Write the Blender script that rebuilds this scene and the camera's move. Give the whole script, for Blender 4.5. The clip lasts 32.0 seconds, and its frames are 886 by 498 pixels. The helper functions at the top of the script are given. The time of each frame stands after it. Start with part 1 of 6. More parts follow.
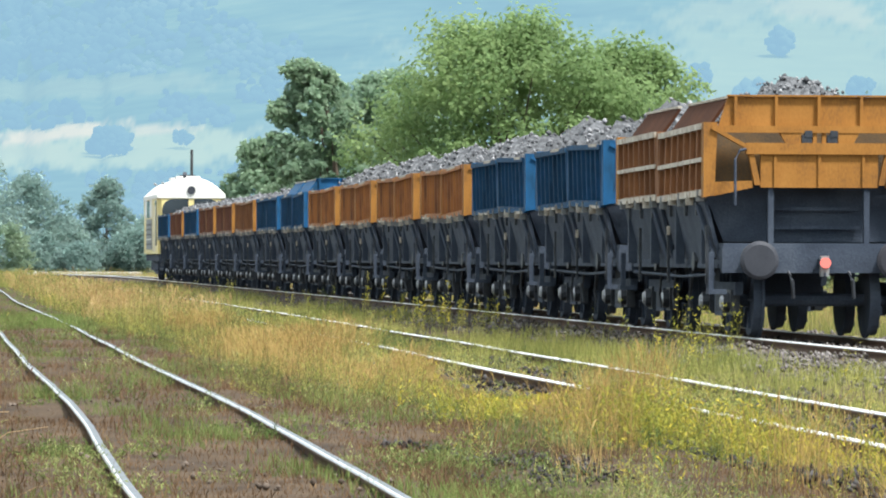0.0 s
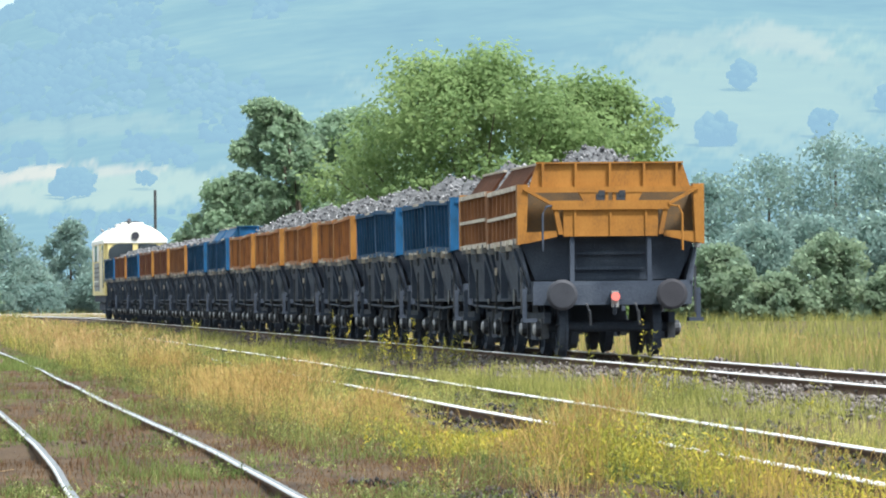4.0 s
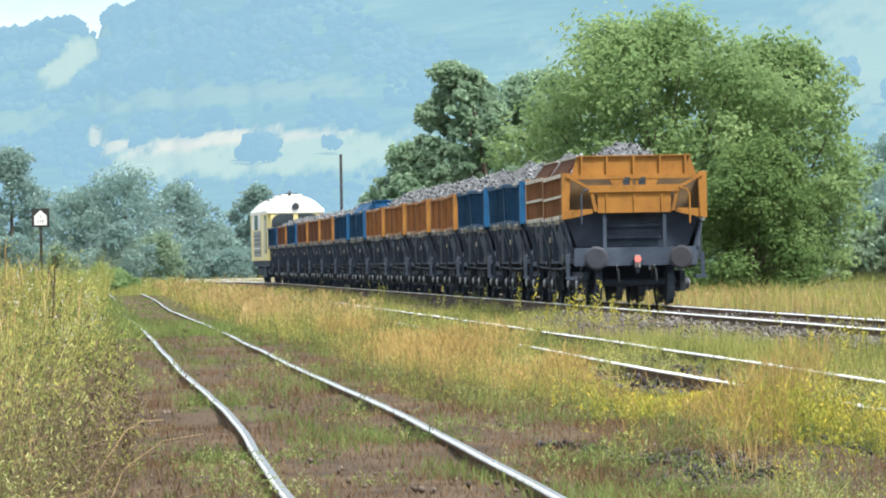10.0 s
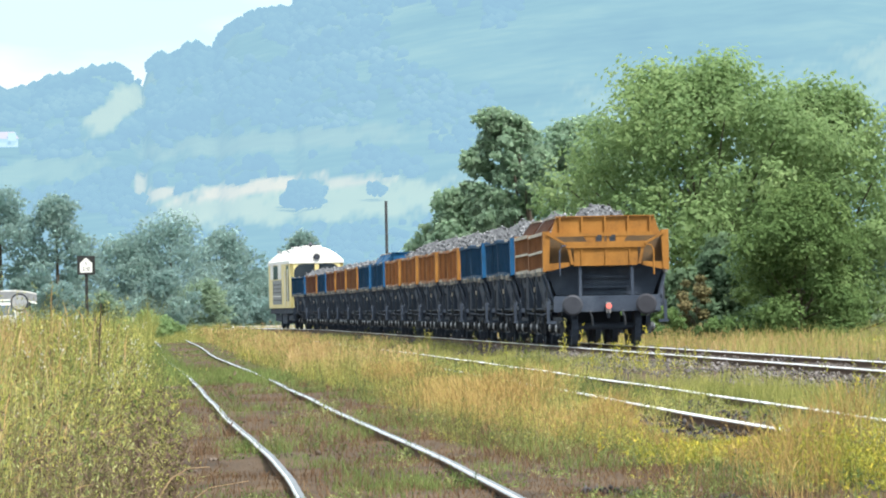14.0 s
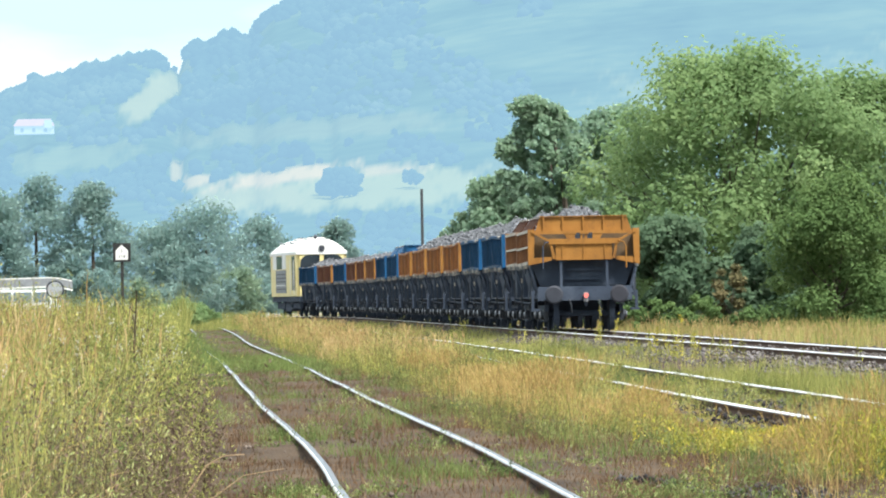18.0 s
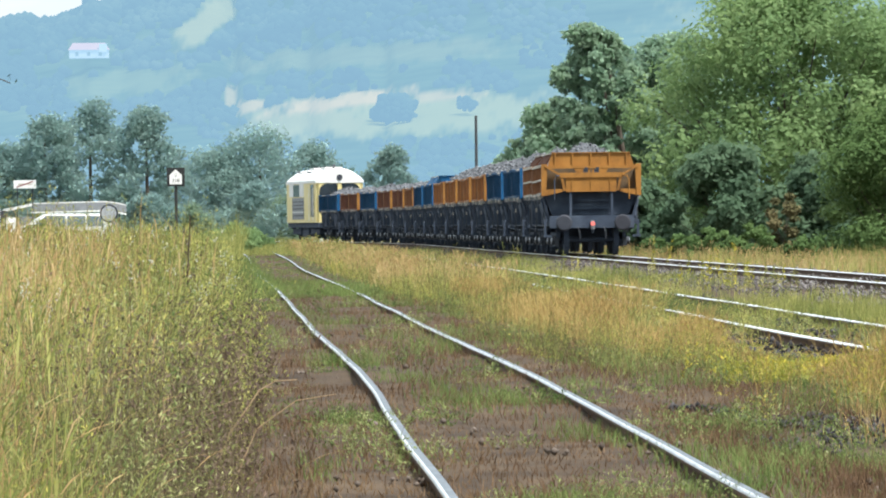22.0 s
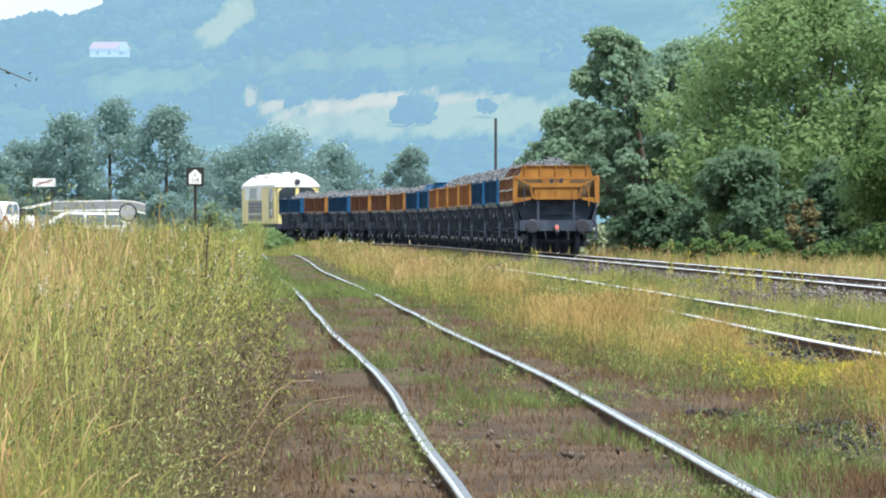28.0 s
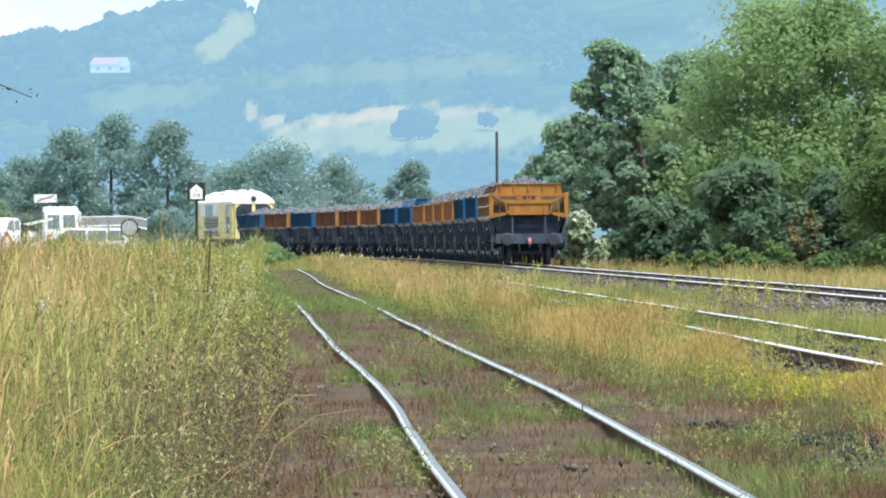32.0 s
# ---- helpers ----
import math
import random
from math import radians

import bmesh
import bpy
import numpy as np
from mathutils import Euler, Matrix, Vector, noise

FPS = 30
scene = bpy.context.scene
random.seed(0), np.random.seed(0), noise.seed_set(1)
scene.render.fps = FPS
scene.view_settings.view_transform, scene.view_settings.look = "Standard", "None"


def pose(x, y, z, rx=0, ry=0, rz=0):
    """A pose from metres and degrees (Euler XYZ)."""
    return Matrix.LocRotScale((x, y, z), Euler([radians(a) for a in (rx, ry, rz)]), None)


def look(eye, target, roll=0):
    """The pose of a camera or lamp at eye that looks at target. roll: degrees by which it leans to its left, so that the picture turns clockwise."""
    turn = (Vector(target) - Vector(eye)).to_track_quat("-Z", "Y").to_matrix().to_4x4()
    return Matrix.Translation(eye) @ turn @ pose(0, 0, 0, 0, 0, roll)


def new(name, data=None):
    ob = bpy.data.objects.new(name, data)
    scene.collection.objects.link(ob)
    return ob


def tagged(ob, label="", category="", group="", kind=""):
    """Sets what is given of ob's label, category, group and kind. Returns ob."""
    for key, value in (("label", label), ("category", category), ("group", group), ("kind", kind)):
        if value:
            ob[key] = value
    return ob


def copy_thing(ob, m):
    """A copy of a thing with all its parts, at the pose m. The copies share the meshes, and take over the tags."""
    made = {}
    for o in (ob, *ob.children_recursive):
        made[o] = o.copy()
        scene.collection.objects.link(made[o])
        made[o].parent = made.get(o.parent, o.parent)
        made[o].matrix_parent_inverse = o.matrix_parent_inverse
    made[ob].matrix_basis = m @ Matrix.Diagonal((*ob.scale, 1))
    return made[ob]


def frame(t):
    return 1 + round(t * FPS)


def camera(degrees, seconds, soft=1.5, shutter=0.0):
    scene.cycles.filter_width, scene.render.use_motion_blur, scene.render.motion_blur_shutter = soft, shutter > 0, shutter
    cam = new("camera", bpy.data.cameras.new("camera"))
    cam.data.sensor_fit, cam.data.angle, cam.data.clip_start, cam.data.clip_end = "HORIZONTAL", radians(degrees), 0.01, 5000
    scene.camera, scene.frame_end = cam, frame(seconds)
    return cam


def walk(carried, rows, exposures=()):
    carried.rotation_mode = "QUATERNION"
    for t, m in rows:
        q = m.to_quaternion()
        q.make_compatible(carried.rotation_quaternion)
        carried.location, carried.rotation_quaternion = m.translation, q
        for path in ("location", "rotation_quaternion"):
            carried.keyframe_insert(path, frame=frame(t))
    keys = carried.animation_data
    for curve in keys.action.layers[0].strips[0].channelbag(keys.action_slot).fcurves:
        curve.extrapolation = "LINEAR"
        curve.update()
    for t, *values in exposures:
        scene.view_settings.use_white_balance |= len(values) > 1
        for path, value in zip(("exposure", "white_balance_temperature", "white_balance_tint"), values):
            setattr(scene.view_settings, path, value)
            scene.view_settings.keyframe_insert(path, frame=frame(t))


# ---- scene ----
# ---- camera: a long lens, carried on the spot beside the siding ----
EYE = (0.0, 0.0, 1.40)
cam = camera(9.957, 32.0, soft=2.0)
# seconds, degrees to the right of +y, degrees up, lean
AIM = (
    (0.0, 3.493, 0.100, 0.17),
    (0.5, 3.663, 0.004, 0.16),
    (1.0, 4.138, 0.019, 0.29),
    (1.5, 4.457, -0.009, -0.22),
    (2.0, 4.103, 0.194, -0.63),
    (2.5, 4.075, 0.286, -0.50),
    (4.5, 3.745, 0.548, -0.70),
    (5.0, 3.457, 0.488, -1.00),
    (5.5, 3.322, 0.571, -1.03),
    (6.0, 2.912, 0.572, -1.05),
    (6.5, 2.764, 0.578, -1.08),
    (7.0, 2.703, 0.611, -1.15),
    (7.5, 2.474, 0.369, -1.22),
    (8.0, 2.245, 0.334, -0.99),
    (8.5, 2.075, 0.107, -1.05),
    (9.0, 2.015, -0.044, -1.02),
    (9.5, 1.868, 0.073, -1.10),
    (10.0, 1.795, 0.124, -1.01),
    (10.5, 1.709, 0.183, -1.03),
    (11.0, 1.718, 0.302, -0.96),
    (11.5, 1.762, 0.286, -0.97),
    (12.0, 1.675, 0.260, -1.10),
    (12.5, 1.492, 0.215, -1.09),
    (13.0, 1.271, 0.321, -0.90),
    (13.5, 1.369, 0.702, -1.19),
    (14.0, 1.294, 0.655, -1.19),
    (14.5, 1.483, 0.561, -1.23),
    (16.5, 1.095, 0.509, -0.80),
    (17.0, 0.958, 0.410, -0.88),
    (17.5, 0.859, 0.444, -0.79),
    (18.0, 0.891, 0.530, -1.02),
    (18.5, 0.775, 0.555, -1.17),
    (19.0, 0.750, 0.676, -0.89),
    (19.5, 0.754, 0.793, -0.86),
    (20.0, 0.591, 0.955, -0.84),
    (20.5, 0.191, 0.495, -0.85),
    (21.0, 0.448, 0.265, -0.57),
    (21.5, 0.542, -0.492, -0.32),
    (22.0, 0.276, -0.288, -0.60),
    (22.5, -0.105, -0.588, -0.50),
    (23.0, -0.325, -0.594, -0.70),
    (23.5, -0.006, -0.471, -0.53),
    (24.0, -0.010, -0.339, -0.30),
    (24.5, -0.097, -0.304, -0.35),
    (25.0, -0.114, -0.306, -0.29),
    (25.5, 0.019, -0.295, -0.04),
    (26.0, 0.000, -0.255, 0.00),
    (26.5, 0.192, -0.291, 0.09),
    (28.5, 0.044, -0.257, -0.06),
    (29.0, 0.315, -0.353, -0.03),
    (29.5, 0.328, -0.147, -0.39),
    (30.0, 0.468, 0.046, -0.64),
    (30.5, 0.429, 0.166, -0.59),
    (31.0, 0.180, 0.094, -0.58),
    (31.5, 0.174, 0.018, -0.58),
    (32.0, 0.048, -0.109, -0.38),
)


def aim(yaw, up, lean):
    a, b = radians(yaw), radians(up)
    ahead = Vector((math.sin(a) * math.cos(b), math.cos(a) * math.cos(b), math.sin(b)))
    return look(EYE, Vector(EYE) + ahead * 100, lean)


walk(cam, [(t, aim(yaw, up, lean)) for t, yaw, up, lean in AIM],
     [(0, 1.62, 6500, 10), (3, 1.65, 6500, 10), (6, 1.67, 6500, 10), (13, 1.69, 6500, 10), (19, 1.67, 6420, 10), (20, 1.60, 6400, 10), (21.5, 1.48, 6350, 10), (25, 1.49, 6200, 10), (29, 1.51, 6150, 10), (32, 1.52, 6100, 10)])

# ---- daylight: hazy summer sun, high to the right and a little behind the camera ----
SUN_UP, SUN_FROM = 58.0, 132.0        # elevation; bearing from +y towards +x
world = bpy.data.worlds.new("sky")
scene.world = world
world.use_nodes = True
wn = world.node_tree
sky = wn.nodes.new("ShaderNodeTexSky")
sky.sky_type, sky.sun_disc = "NISHITA", False
sky.sun_elevation, sky.sun_rotation = radians(SUN_UP), radians(SUN_FROM)
sky.air_density, sky.dust_density, sky.ozone_density = 1.0, 1.0, 1.0
# thin bright cloud over the whole sky
wtc, wmap, wno, wra, wmx = (wn.nodes.new("ShaderNode" + k) for k in ("TexCoord", "Mapping", "TexNoise", "ValToRGB", "Mix"))
wmap.inputs["Scale"].default_value = (4, 4, 16)
wno.inputs["Scale"].default_value, wno.inputs["Detail"].default_value = 2.2, 6
wra.color_ramp.elements[0].position, wra.color_ramp.elements[1].position = 0.47, 0.68
wmx.data_type = "RGBA"
wha = wn.nodes.new("ShaderNodeMix")
wha.data_type = "RGBA"
wha.inputs[0].default_value = 0.9
wha.inputs[7].default_value = (1.35, 1.98, 2.2, 1)
wn.links.new(wtc.outputs["Generated"], wmap.inputs[0])
wn.links.new(wmap.outputs[0], wno.inputs["Vector"])
wsep, wup = wn.nodes.new("ShaderNodeSeparateXYZ"), wn.nodes.new("ShaderNodeMath")
wup.operation = "MULTIPLY_ADD"          # thicker cloud overhead
wup.inputs[1].default_value = 0.45
wn.links.new(wtc.outputs["Generated"], wsep.inputs[0])
wn.links.new(wsep.outputs[2], wup.inputs[0])
wn.links.new(wno.outputs[0], wup.inputs[2])
wn.links.new(wup.outputs[0], wra.inputs[0])
wlo, whi = wn.nodes.new("ShaderNodeMix"), wn.nodes.new("ShaderNodeMath")
wlo.data_type, whi.operation, whi.use_clamp = "RGBA", "MULTIPLY", True    # cloud: hazy at the horizon, bright overhead
wlo.inputs[6].default_value, wlo.inputs[7].default_value = (2.35, 2.3, 2.25, 1), (3.7, 4.05, 4.2, 1)
whi.inputs[1].default_value = 2.2
wn.links.new(wsep.outputs[2], whi.inputs[0])
wn.links.new(whi.outputs[0], wlo.inputs[0])
wn.links.new(wlo.outputs[2], wmx.inputs[7])
wn.links.new(wra.outputs[0], wmx.inputs[0])
wn.links.new(sky.outputs[0], wha.inputs[6])
wn.links.new(wha.outputs[2], wmx.inputs[6])
wn.links.new(wmx.outputs[2], wn.nodes["Background"].inputs[0])
wn.nodes["Background"].inputs[1].default_value = 0.15
sun = new("sun", bpy.data.lights.new("sun", "SUN"))
sun.data.energy, sun.data.angle, sun.data.color = 2.7, radians(8), (1.0, 0.97, 0.92)
sa, sb = radians(SUN_FROM), radians(SUN_UP)
toward = Vector((math.sin(sa) * math.cos(sb), math.cos(sa) * math.cos(sb), math.sin(sb)))
sun.matrix_world = look(toward * 50, (0, 0, 0))


# ---- materials ----
def mat(name, colors, rough=0.7, metal=0.0, scale=3.0, bump=0.0, fine=40.0, island=False, obrand=0.0, spec=0.5, stretch=(1, 1, 1)):
    """Noise at two scales over two or three colours; island: a colour for each loose piece; obrand: brightness by object."""
    m = bpy.data.materials.new(name)
    m.use_nodes = True
    nt = m.node_tree
    n, ln = nt.nodes, nt.links.new
    p = n["Principled BSDF"]
    p.inputs["Roughness"].default_value, p.inputs["Metallic"].default_value = rough, metal
    p.inputs["Specular IOR Level"].default_value = spec
    ramp = n.new("ShaderNodeValToRGB")
    el = ramp.color_ramp.elements
    while len(el) < len(colors):
        el.new(0.5)
    for i, c in enumerate(colors):
        lo, hi = (0.0, 1.0) if island else (0.3, 0.7)
        el[i].position = lo + (hi - lo) * i / max(1, len(colors) - 1)
        el[i].color = (*c, 1)
    tc = n.new("ShaderNodeTexCoord")
    mp = n.new("ShaderNodeMapping")
    mp.inputs["Scale"].default_value = stretch
    ln(tc.outputs["Object"], mp.inputs[0])
    big, small = n.new("ShaderNodeTexNoise"), n.new("ShaderNodeTexNoise")
    big.inputs["Scale"].default_value, small.inputs["Scale"].default_value = scale, fine
    big.inputs["Detail"].default_value, small.inputs["Detail"].default_value = 5, 3
    ln(mp.outputs[0], big.inputs["Vector"])
    ln(mp.outputs[0], small.inputs["Vector"])
    if island:
        ge = n.new("ShaderNodeNewGeometry")
        ln(ge.outputs["Random Per Island"], ramp.inputs[0])
    else:
        mx = n.new("ShaderNodeMix")
        mx.inputs[0].default_value = 0.35
        ln(big.outputs[0], mx.inputs[2])
        ln(small.outputs[0], mx.inputs[3])
        ln(mx.outputs[0], ramp.inputs[0])
    out = ramp.outputs[0]
    if obrand:
        oi, mr, hsv = n.new("ShaderNodeObjectInfo"), n.new("ShaderNodeMapRange"), n.new("ShaderNodeHueSaturation")
        mr.inputs[3].default_value, mr.inputs[4].default_value = 1 - obrand, 1 + obrand
        ln(oi.outputs["Random"], mr.inputs[0])
        ln(mr.outputs[0], hsv.inputs["Value"])
        ln(out, hsv.inputs["Color"])
        out = hsv.outputs[0]
    ln(out, p.inputs["Base Color"])
    if bump:
        b = n.new("ShaderNodeBump")
        b.inputs["Strength"].default_value, b.inputs["Distance"].default_value = bump, 0.02
        ln(small.outputs[0], b.inputs["Height"])
        ln(b.outputs[0], p.inputs["Normal"])
    return m


def leafy(name, colors, through_light=0.35, rough=0.75, single=0.4):
    """Leaves and blades: a colour for each plant, varied a little by piece, and some light coming through."""
    m = mat(name, colors, rough=rough, island=True, spec=0.12)
    n, ln = m.node_tree.nodes, m.node_tree.links.new
    ramp = next(k for k in n if k.bl_idname == "ShaderNodeValToRGB")
    at, own = n.new("ShaderNodeAttribute"), n.new("ShaderNodeMix")
    at.attribute_name, own.inputs[0].default_value = "tint", single
    ln(at.outputs["Fac"], own.inputs[2])
    ln(ramp.inputs[0].links[0].from_socket, own.inputs[3])
    ln(own.outputs[0], ramp.inputs[0])
    p, tr, mx = n["Principled BSDF"], n.new("ShaderNodeBsdfTranslucent"), n.new("ShaderNodeMixShader")
    ln(p.inputs["Base Color"].links[0].from_socket, tr.inputs[0])
    mx.inputs[0].default_value = through_light
    ln(p.outputs[0], mx.inputs[1])
    ln(tr.outputs[0], mx.inputs[2])
    ln(mx.outputs[0], n["Material Output"].inputs[0])
    return m


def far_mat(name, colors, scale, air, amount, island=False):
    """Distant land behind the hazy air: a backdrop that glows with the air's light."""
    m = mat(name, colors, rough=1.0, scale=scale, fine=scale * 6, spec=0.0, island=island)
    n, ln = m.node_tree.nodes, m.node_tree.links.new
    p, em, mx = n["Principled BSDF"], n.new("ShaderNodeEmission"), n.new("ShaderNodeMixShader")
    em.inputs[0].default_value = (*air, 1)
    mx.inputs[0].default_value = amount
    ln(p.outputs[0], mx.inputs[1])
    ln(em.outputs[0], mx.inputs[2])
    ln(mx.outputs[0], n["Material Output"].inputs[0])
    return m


ORANGE = mat("orange_paint", [(0.13, 0.060, 0.020), (0.262, 0.116, 0.022), (0.325, 0.152, 0.034)], spec=0.25, rough=0.7, scale=2.6, bump=0.15, stretch=(1, 1, 0.5))
BLUE = mat("blue_paint", [(0.006, 0.034, 0.07), (0.008, 0.068, 0.16), (0.011, 0.100, 0.26)], spec=0.2, rough=0.7, scale=1.4, bump=0.1, fine=9, stretch=(1, 3.5, 0.5))
# Darker copy of the blue paint: shade put into the side flaps.
BLUESHADE = mat("shaded_blue_paint", [(0.008, 0.030, 0.060), (0.013, 0.056, 0.118), (0.018, 0.082, 0.19)], spec=0.2, rough=0.75, scale=1.6, bump=0.15, fine=9, stretch=(1, 3.5, 0.5))
ENDPLATE = mat("grey_brown_end_plate", [(0.060, 0.052, 0.045), (0.125, 0.090, 0.055), (0.20, 0.115, 0.045)], spec=0.2, rough=0.85, scale=2.2, bump=0.2)
BROWN = mat("rusty_brown_board", [(0.10, 0.04, 0.015), (0.19, 0.08, 0.03), (0.27, 0.12, 0.045)], rough=0.8, scale=1.6, bump=0.3, fine=10, stretch=(1, 4, 0.4))
ORBROWN = mat("worn_orange_board", [(0.10, 0.045, 0.02), (0.27, 0.105, 0.03), (0.42, 0.17, 0.035)], rough=0.75, scale=1.5, bump=0.25, fine=10, stretch=(1, 4, 0.4))
RUST = mat("rusty_red_board", [(0.08, 0.028, 0.015), (0.14, 0.052, 0.028), (0.21, 0.09, 0.045)], rough=0.8, scale=1.6, bump=0.3, fine=10, stretch=(1, 4, 0.4))
DARKBROWN = mat("dark_brown_flap", [(0.030, 0.012, 0.007), (0.055, 0.022, 0.012), (0.08, 0.033, 0.018)], spec=0.08, rough=0.9, scale=3.0, bump=0.3)
WORN = mat("worn_pale_edge", [(0.16, 0.10, 0.06), (0.38, 0.34, 0.28), (0.58, 0.56, 0.50)], rough=0.7, scale=7.0)
# Raised and blued: haze over the train is put into this black.
BLACK = mat("hazed_grimy_steel", [(0.024, 0.033, 0.050), (0.039, 0.052, 0.076), (0.068, 0.084, 0.110)], spec=0.25, rough=0.85, scale=2.0, bump=0.3)
GREASE = mat("oily_steel", [(0.014, 0.018, 0.026), (0.050, 0.058, 0.070)], rough=0.55, metal=0.3, scale=6.0)
CAP = mat("bright_axle_cap", [(0.10, 0.11, 0.13), (0.42, 0.44, 0.47)], rough=0.5, metal=0.5, scale=9.0)
GALV = mat("galvanised_steel", [(0.16, 0.17, 0.175), (0.26, 0.27, 0.275)], rough=0.6, metal=0.3, scale=3.0)
BUFFER = mat("dusty_buffer_steel", [(0.017, 0.021, 0.031), (0.038, 0.042, 0.055)], rough=0.65, metal=0.2, scale=4.0)
BUFRUST = mat("rusty_buffer_steel", [(0.012, 0.014, 0.021), (0.027, 0.028, 0.038)], rough=0.8, scale=4.0)
STONE = mat("crushed_stone", [(0.025, 0.027, 0.032), (0.09, 0.094, 0.104), (0.26, 0.265, 0.28)], rough=0.8, island=True)
HEAP = mat("stone_dust", [(0.02, 0.021, 0.025), (0.075, 0.08, 0.088), (0.17, 0.175, 0.185)], rough=0.95, scale=15.0, bump=1.0, fine=34)
WHITE = mat("white_paint", [(0.55, 0.55, 0.52), (0.78, 0.77, 0.73)], rough=0.5, scale=1.5)
CREAM = mat("yellow_paint", [(0.60, 0.49, 0.19), (0.72, 0.62, 0.31)], rough=0.5, scale=1.2)
# Pale sky reflection is put into the glass's base colour.
CABGLASS = mat("painted_reflection_glass", [(0.10, 0.14, 0.17), (0.20, 0.25, 0.28)], rough=0.15, scale=0.8)
DARKGLASS = mat("dark_window_glass", [(0.015, 0.02, 0.025), (0.03, 0.04, 0.05)], rough=0.08, scale=1.0)
# Sky shine is put into the pale, barely metallic head colours.
RAIL = mat("pale_shine_rail_head", [(0.62, 0.63, 0.65), (0.80, 0.81, 0.83)], rough=0.45, metal=0.3, scale=2.0)
DULL = mat("dull_rail_head", [(0.36, 0.385, 0.41), (0.66, 0.68, 0.70)], rough=0.5, metal=0.4, scale=6.0)
RAILTOP = mat("dull_grey_rail_top", [(0.06, 0.07, 0.08), (0.15, 0.17, 0.19)], rough=0.6, spec=0.25, scale=5.0)
RAILSIDE = mat("rusty_rail_web", [(0.05, 0.028, 0.018), (0.11, 0.06, 0.035)], rough=0.9, scale=5.0)
SLEEPER = mat("weathered_sleeper", [(0.05, 0.04, 0.03), (0.13, 0.10, 0.08)], rough=0.9, scale=4.0, stretch=(1, 6, 1), spec=0.15)
BALLAST = mat("ballast_stone", [(0.055, 0.048, 0.045), (0.11, 0.098, 0.092), (0.19, 0.175, 0.17)], rough=0.95, island=True, spec=0.15)
RED = mat("red_lamp", [(0.5, 0.05, 0.03), (0.6, 0.08, 0.05)], rough=0.3)
LIT = far_mat("lit_red_lamp", [(0.5, 0.05, 0.03), (0.6, 0.08, 0.05)], 4.0, (0.50, 0.14, 0.12), 0.8)
BARK = mat("bark", [(0.04, 0.03, 0.022), (0.10, 0.08, 0.06)], rough=0.95, scale=4.0, bump=0.5)
POLEWOOD = mat("tarred_pole", [(0.024, 0.027, 0.030), (0.055, 0.060, 0.064)], rough=0.9, scale=5.0)
CLOD = mat("soil_clods", [(0.05, 0.038, 0.03), (0.09, 0.07, 0.055), (0.16, 0.13, 0.11)], rough=0.95, island=True, spec=0.15)
CINDER = mat("dark_cinders", [(0.014, 0.013, 0.014), (0.032, 0.029, 0.029), (0.085, 0.08, 0.08)], rough=0.9, island=True, spec=0.15)
DARKPOST = mat("dark_post_paint", [(0.004, 0.0035, 0.003), (0.012, 0.009, 0.007)], rough=0.8, spec=0.2, scale=5.0)
SIGNBLACK = mat("black_enamel", [(0.01, 0.01, 0.01), (0.02, 0.02, 0.02)], rough=0.4)
LEAF_A = leafy("willow_leaves", [(0.135, 0.215, 0.09), (0.20, 0.295, 0.125), (0.30, 0.395, 0.175)], 0.62)
LEAF_B = leafy("dark_leaves", [(0.095, 0.16, 0.098), (0.125, 0.20, 0.12), (0.17, 0.24, 0.14)], 0.65, single=0.25)
# LEAF_S, LEAF_G and LEAF_C: distance haze is put into the paled colours.
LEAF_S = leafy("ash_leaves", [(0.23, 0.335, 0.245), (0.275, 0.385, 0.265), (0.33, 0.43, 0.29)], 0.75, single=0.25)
LEAF_G = leafy("haze_paled_light_leaves", [(0.21, 0.30, 0.225), (0.255, 0.345, 0.24), (0.31, 0.385, 0.255)], 0.75, single=0.25)
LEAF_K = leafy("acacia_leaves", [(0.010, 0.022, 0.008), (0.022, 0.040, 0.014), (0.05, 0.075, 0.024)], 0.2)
LEAF_C = leafy("haze_paled_leaves", [(0.235, 0.345, 0.325), (0.265, 0.375, 0.345), (0.30, 0.405, 0.355)], 0.8, single=0.2)
LEAF_D = leafy("bush_leaves", [(0.070, 0.125, 0.042), (0.108, 0.175, 0.06), (0.165, 0.235, 0.082)], 0.5)
LEAF_P = leafy("pale_blossom_leaves", [(0.12, 0.18, 0.08), (0.25, 0.30, 0.18), (0.6, 0.62, 0.5)])
LEAF_W = leafy("weed_leaves", [(0.075, 0.105, 0.026), (0.23, 0.25, 0.055), (0.43, 0.415, 0.095), (0.62, 0.56, 0.17)], 0.5, single=0.18)
STRAW = leafy("dry_straw", [(0.25, 0.16, 0.07), (0.45, 0.30, 0.13), (0.66, 0.50, 0.26)], 0.45)
STRAW2 = leafy("golden_straw", [(0.24, 0.15, 0.055), (0.37, 0.25, 0.09), (0.52, 0.38, 0.155)], 0.38)
GREEN = leafy("yellowing_grass", [(0.10, 0.135, 0.04), (0.27, 0.28, 0.08), (0.52, 0.48, 0.17)], 0.5)
GREEN2 = leafy("fresh_grass", [(0.09, 0.13, 0.04), (0.145, 0.195, 0.058), (0.22, 0.27, 0.09)], 0.35)
GOLD = leafy("goldenrod", [(0.08, 0.115, 0.035), (0.16, 0.19, 0.055), (0.25, 0.27, 0.07), (0.36, 0.35, 0.085), (0.54, 0.47, 0.10)], 0.38, single=0.18)
PLUME = leafy("bright_goldenrod", [(0.13, 0.165, 0.04), (0.25, 0.275, 0.075), (0.39, 0.39, 0.11), (0.58, 0.53, 0.17)], 0.45, single=0.18)
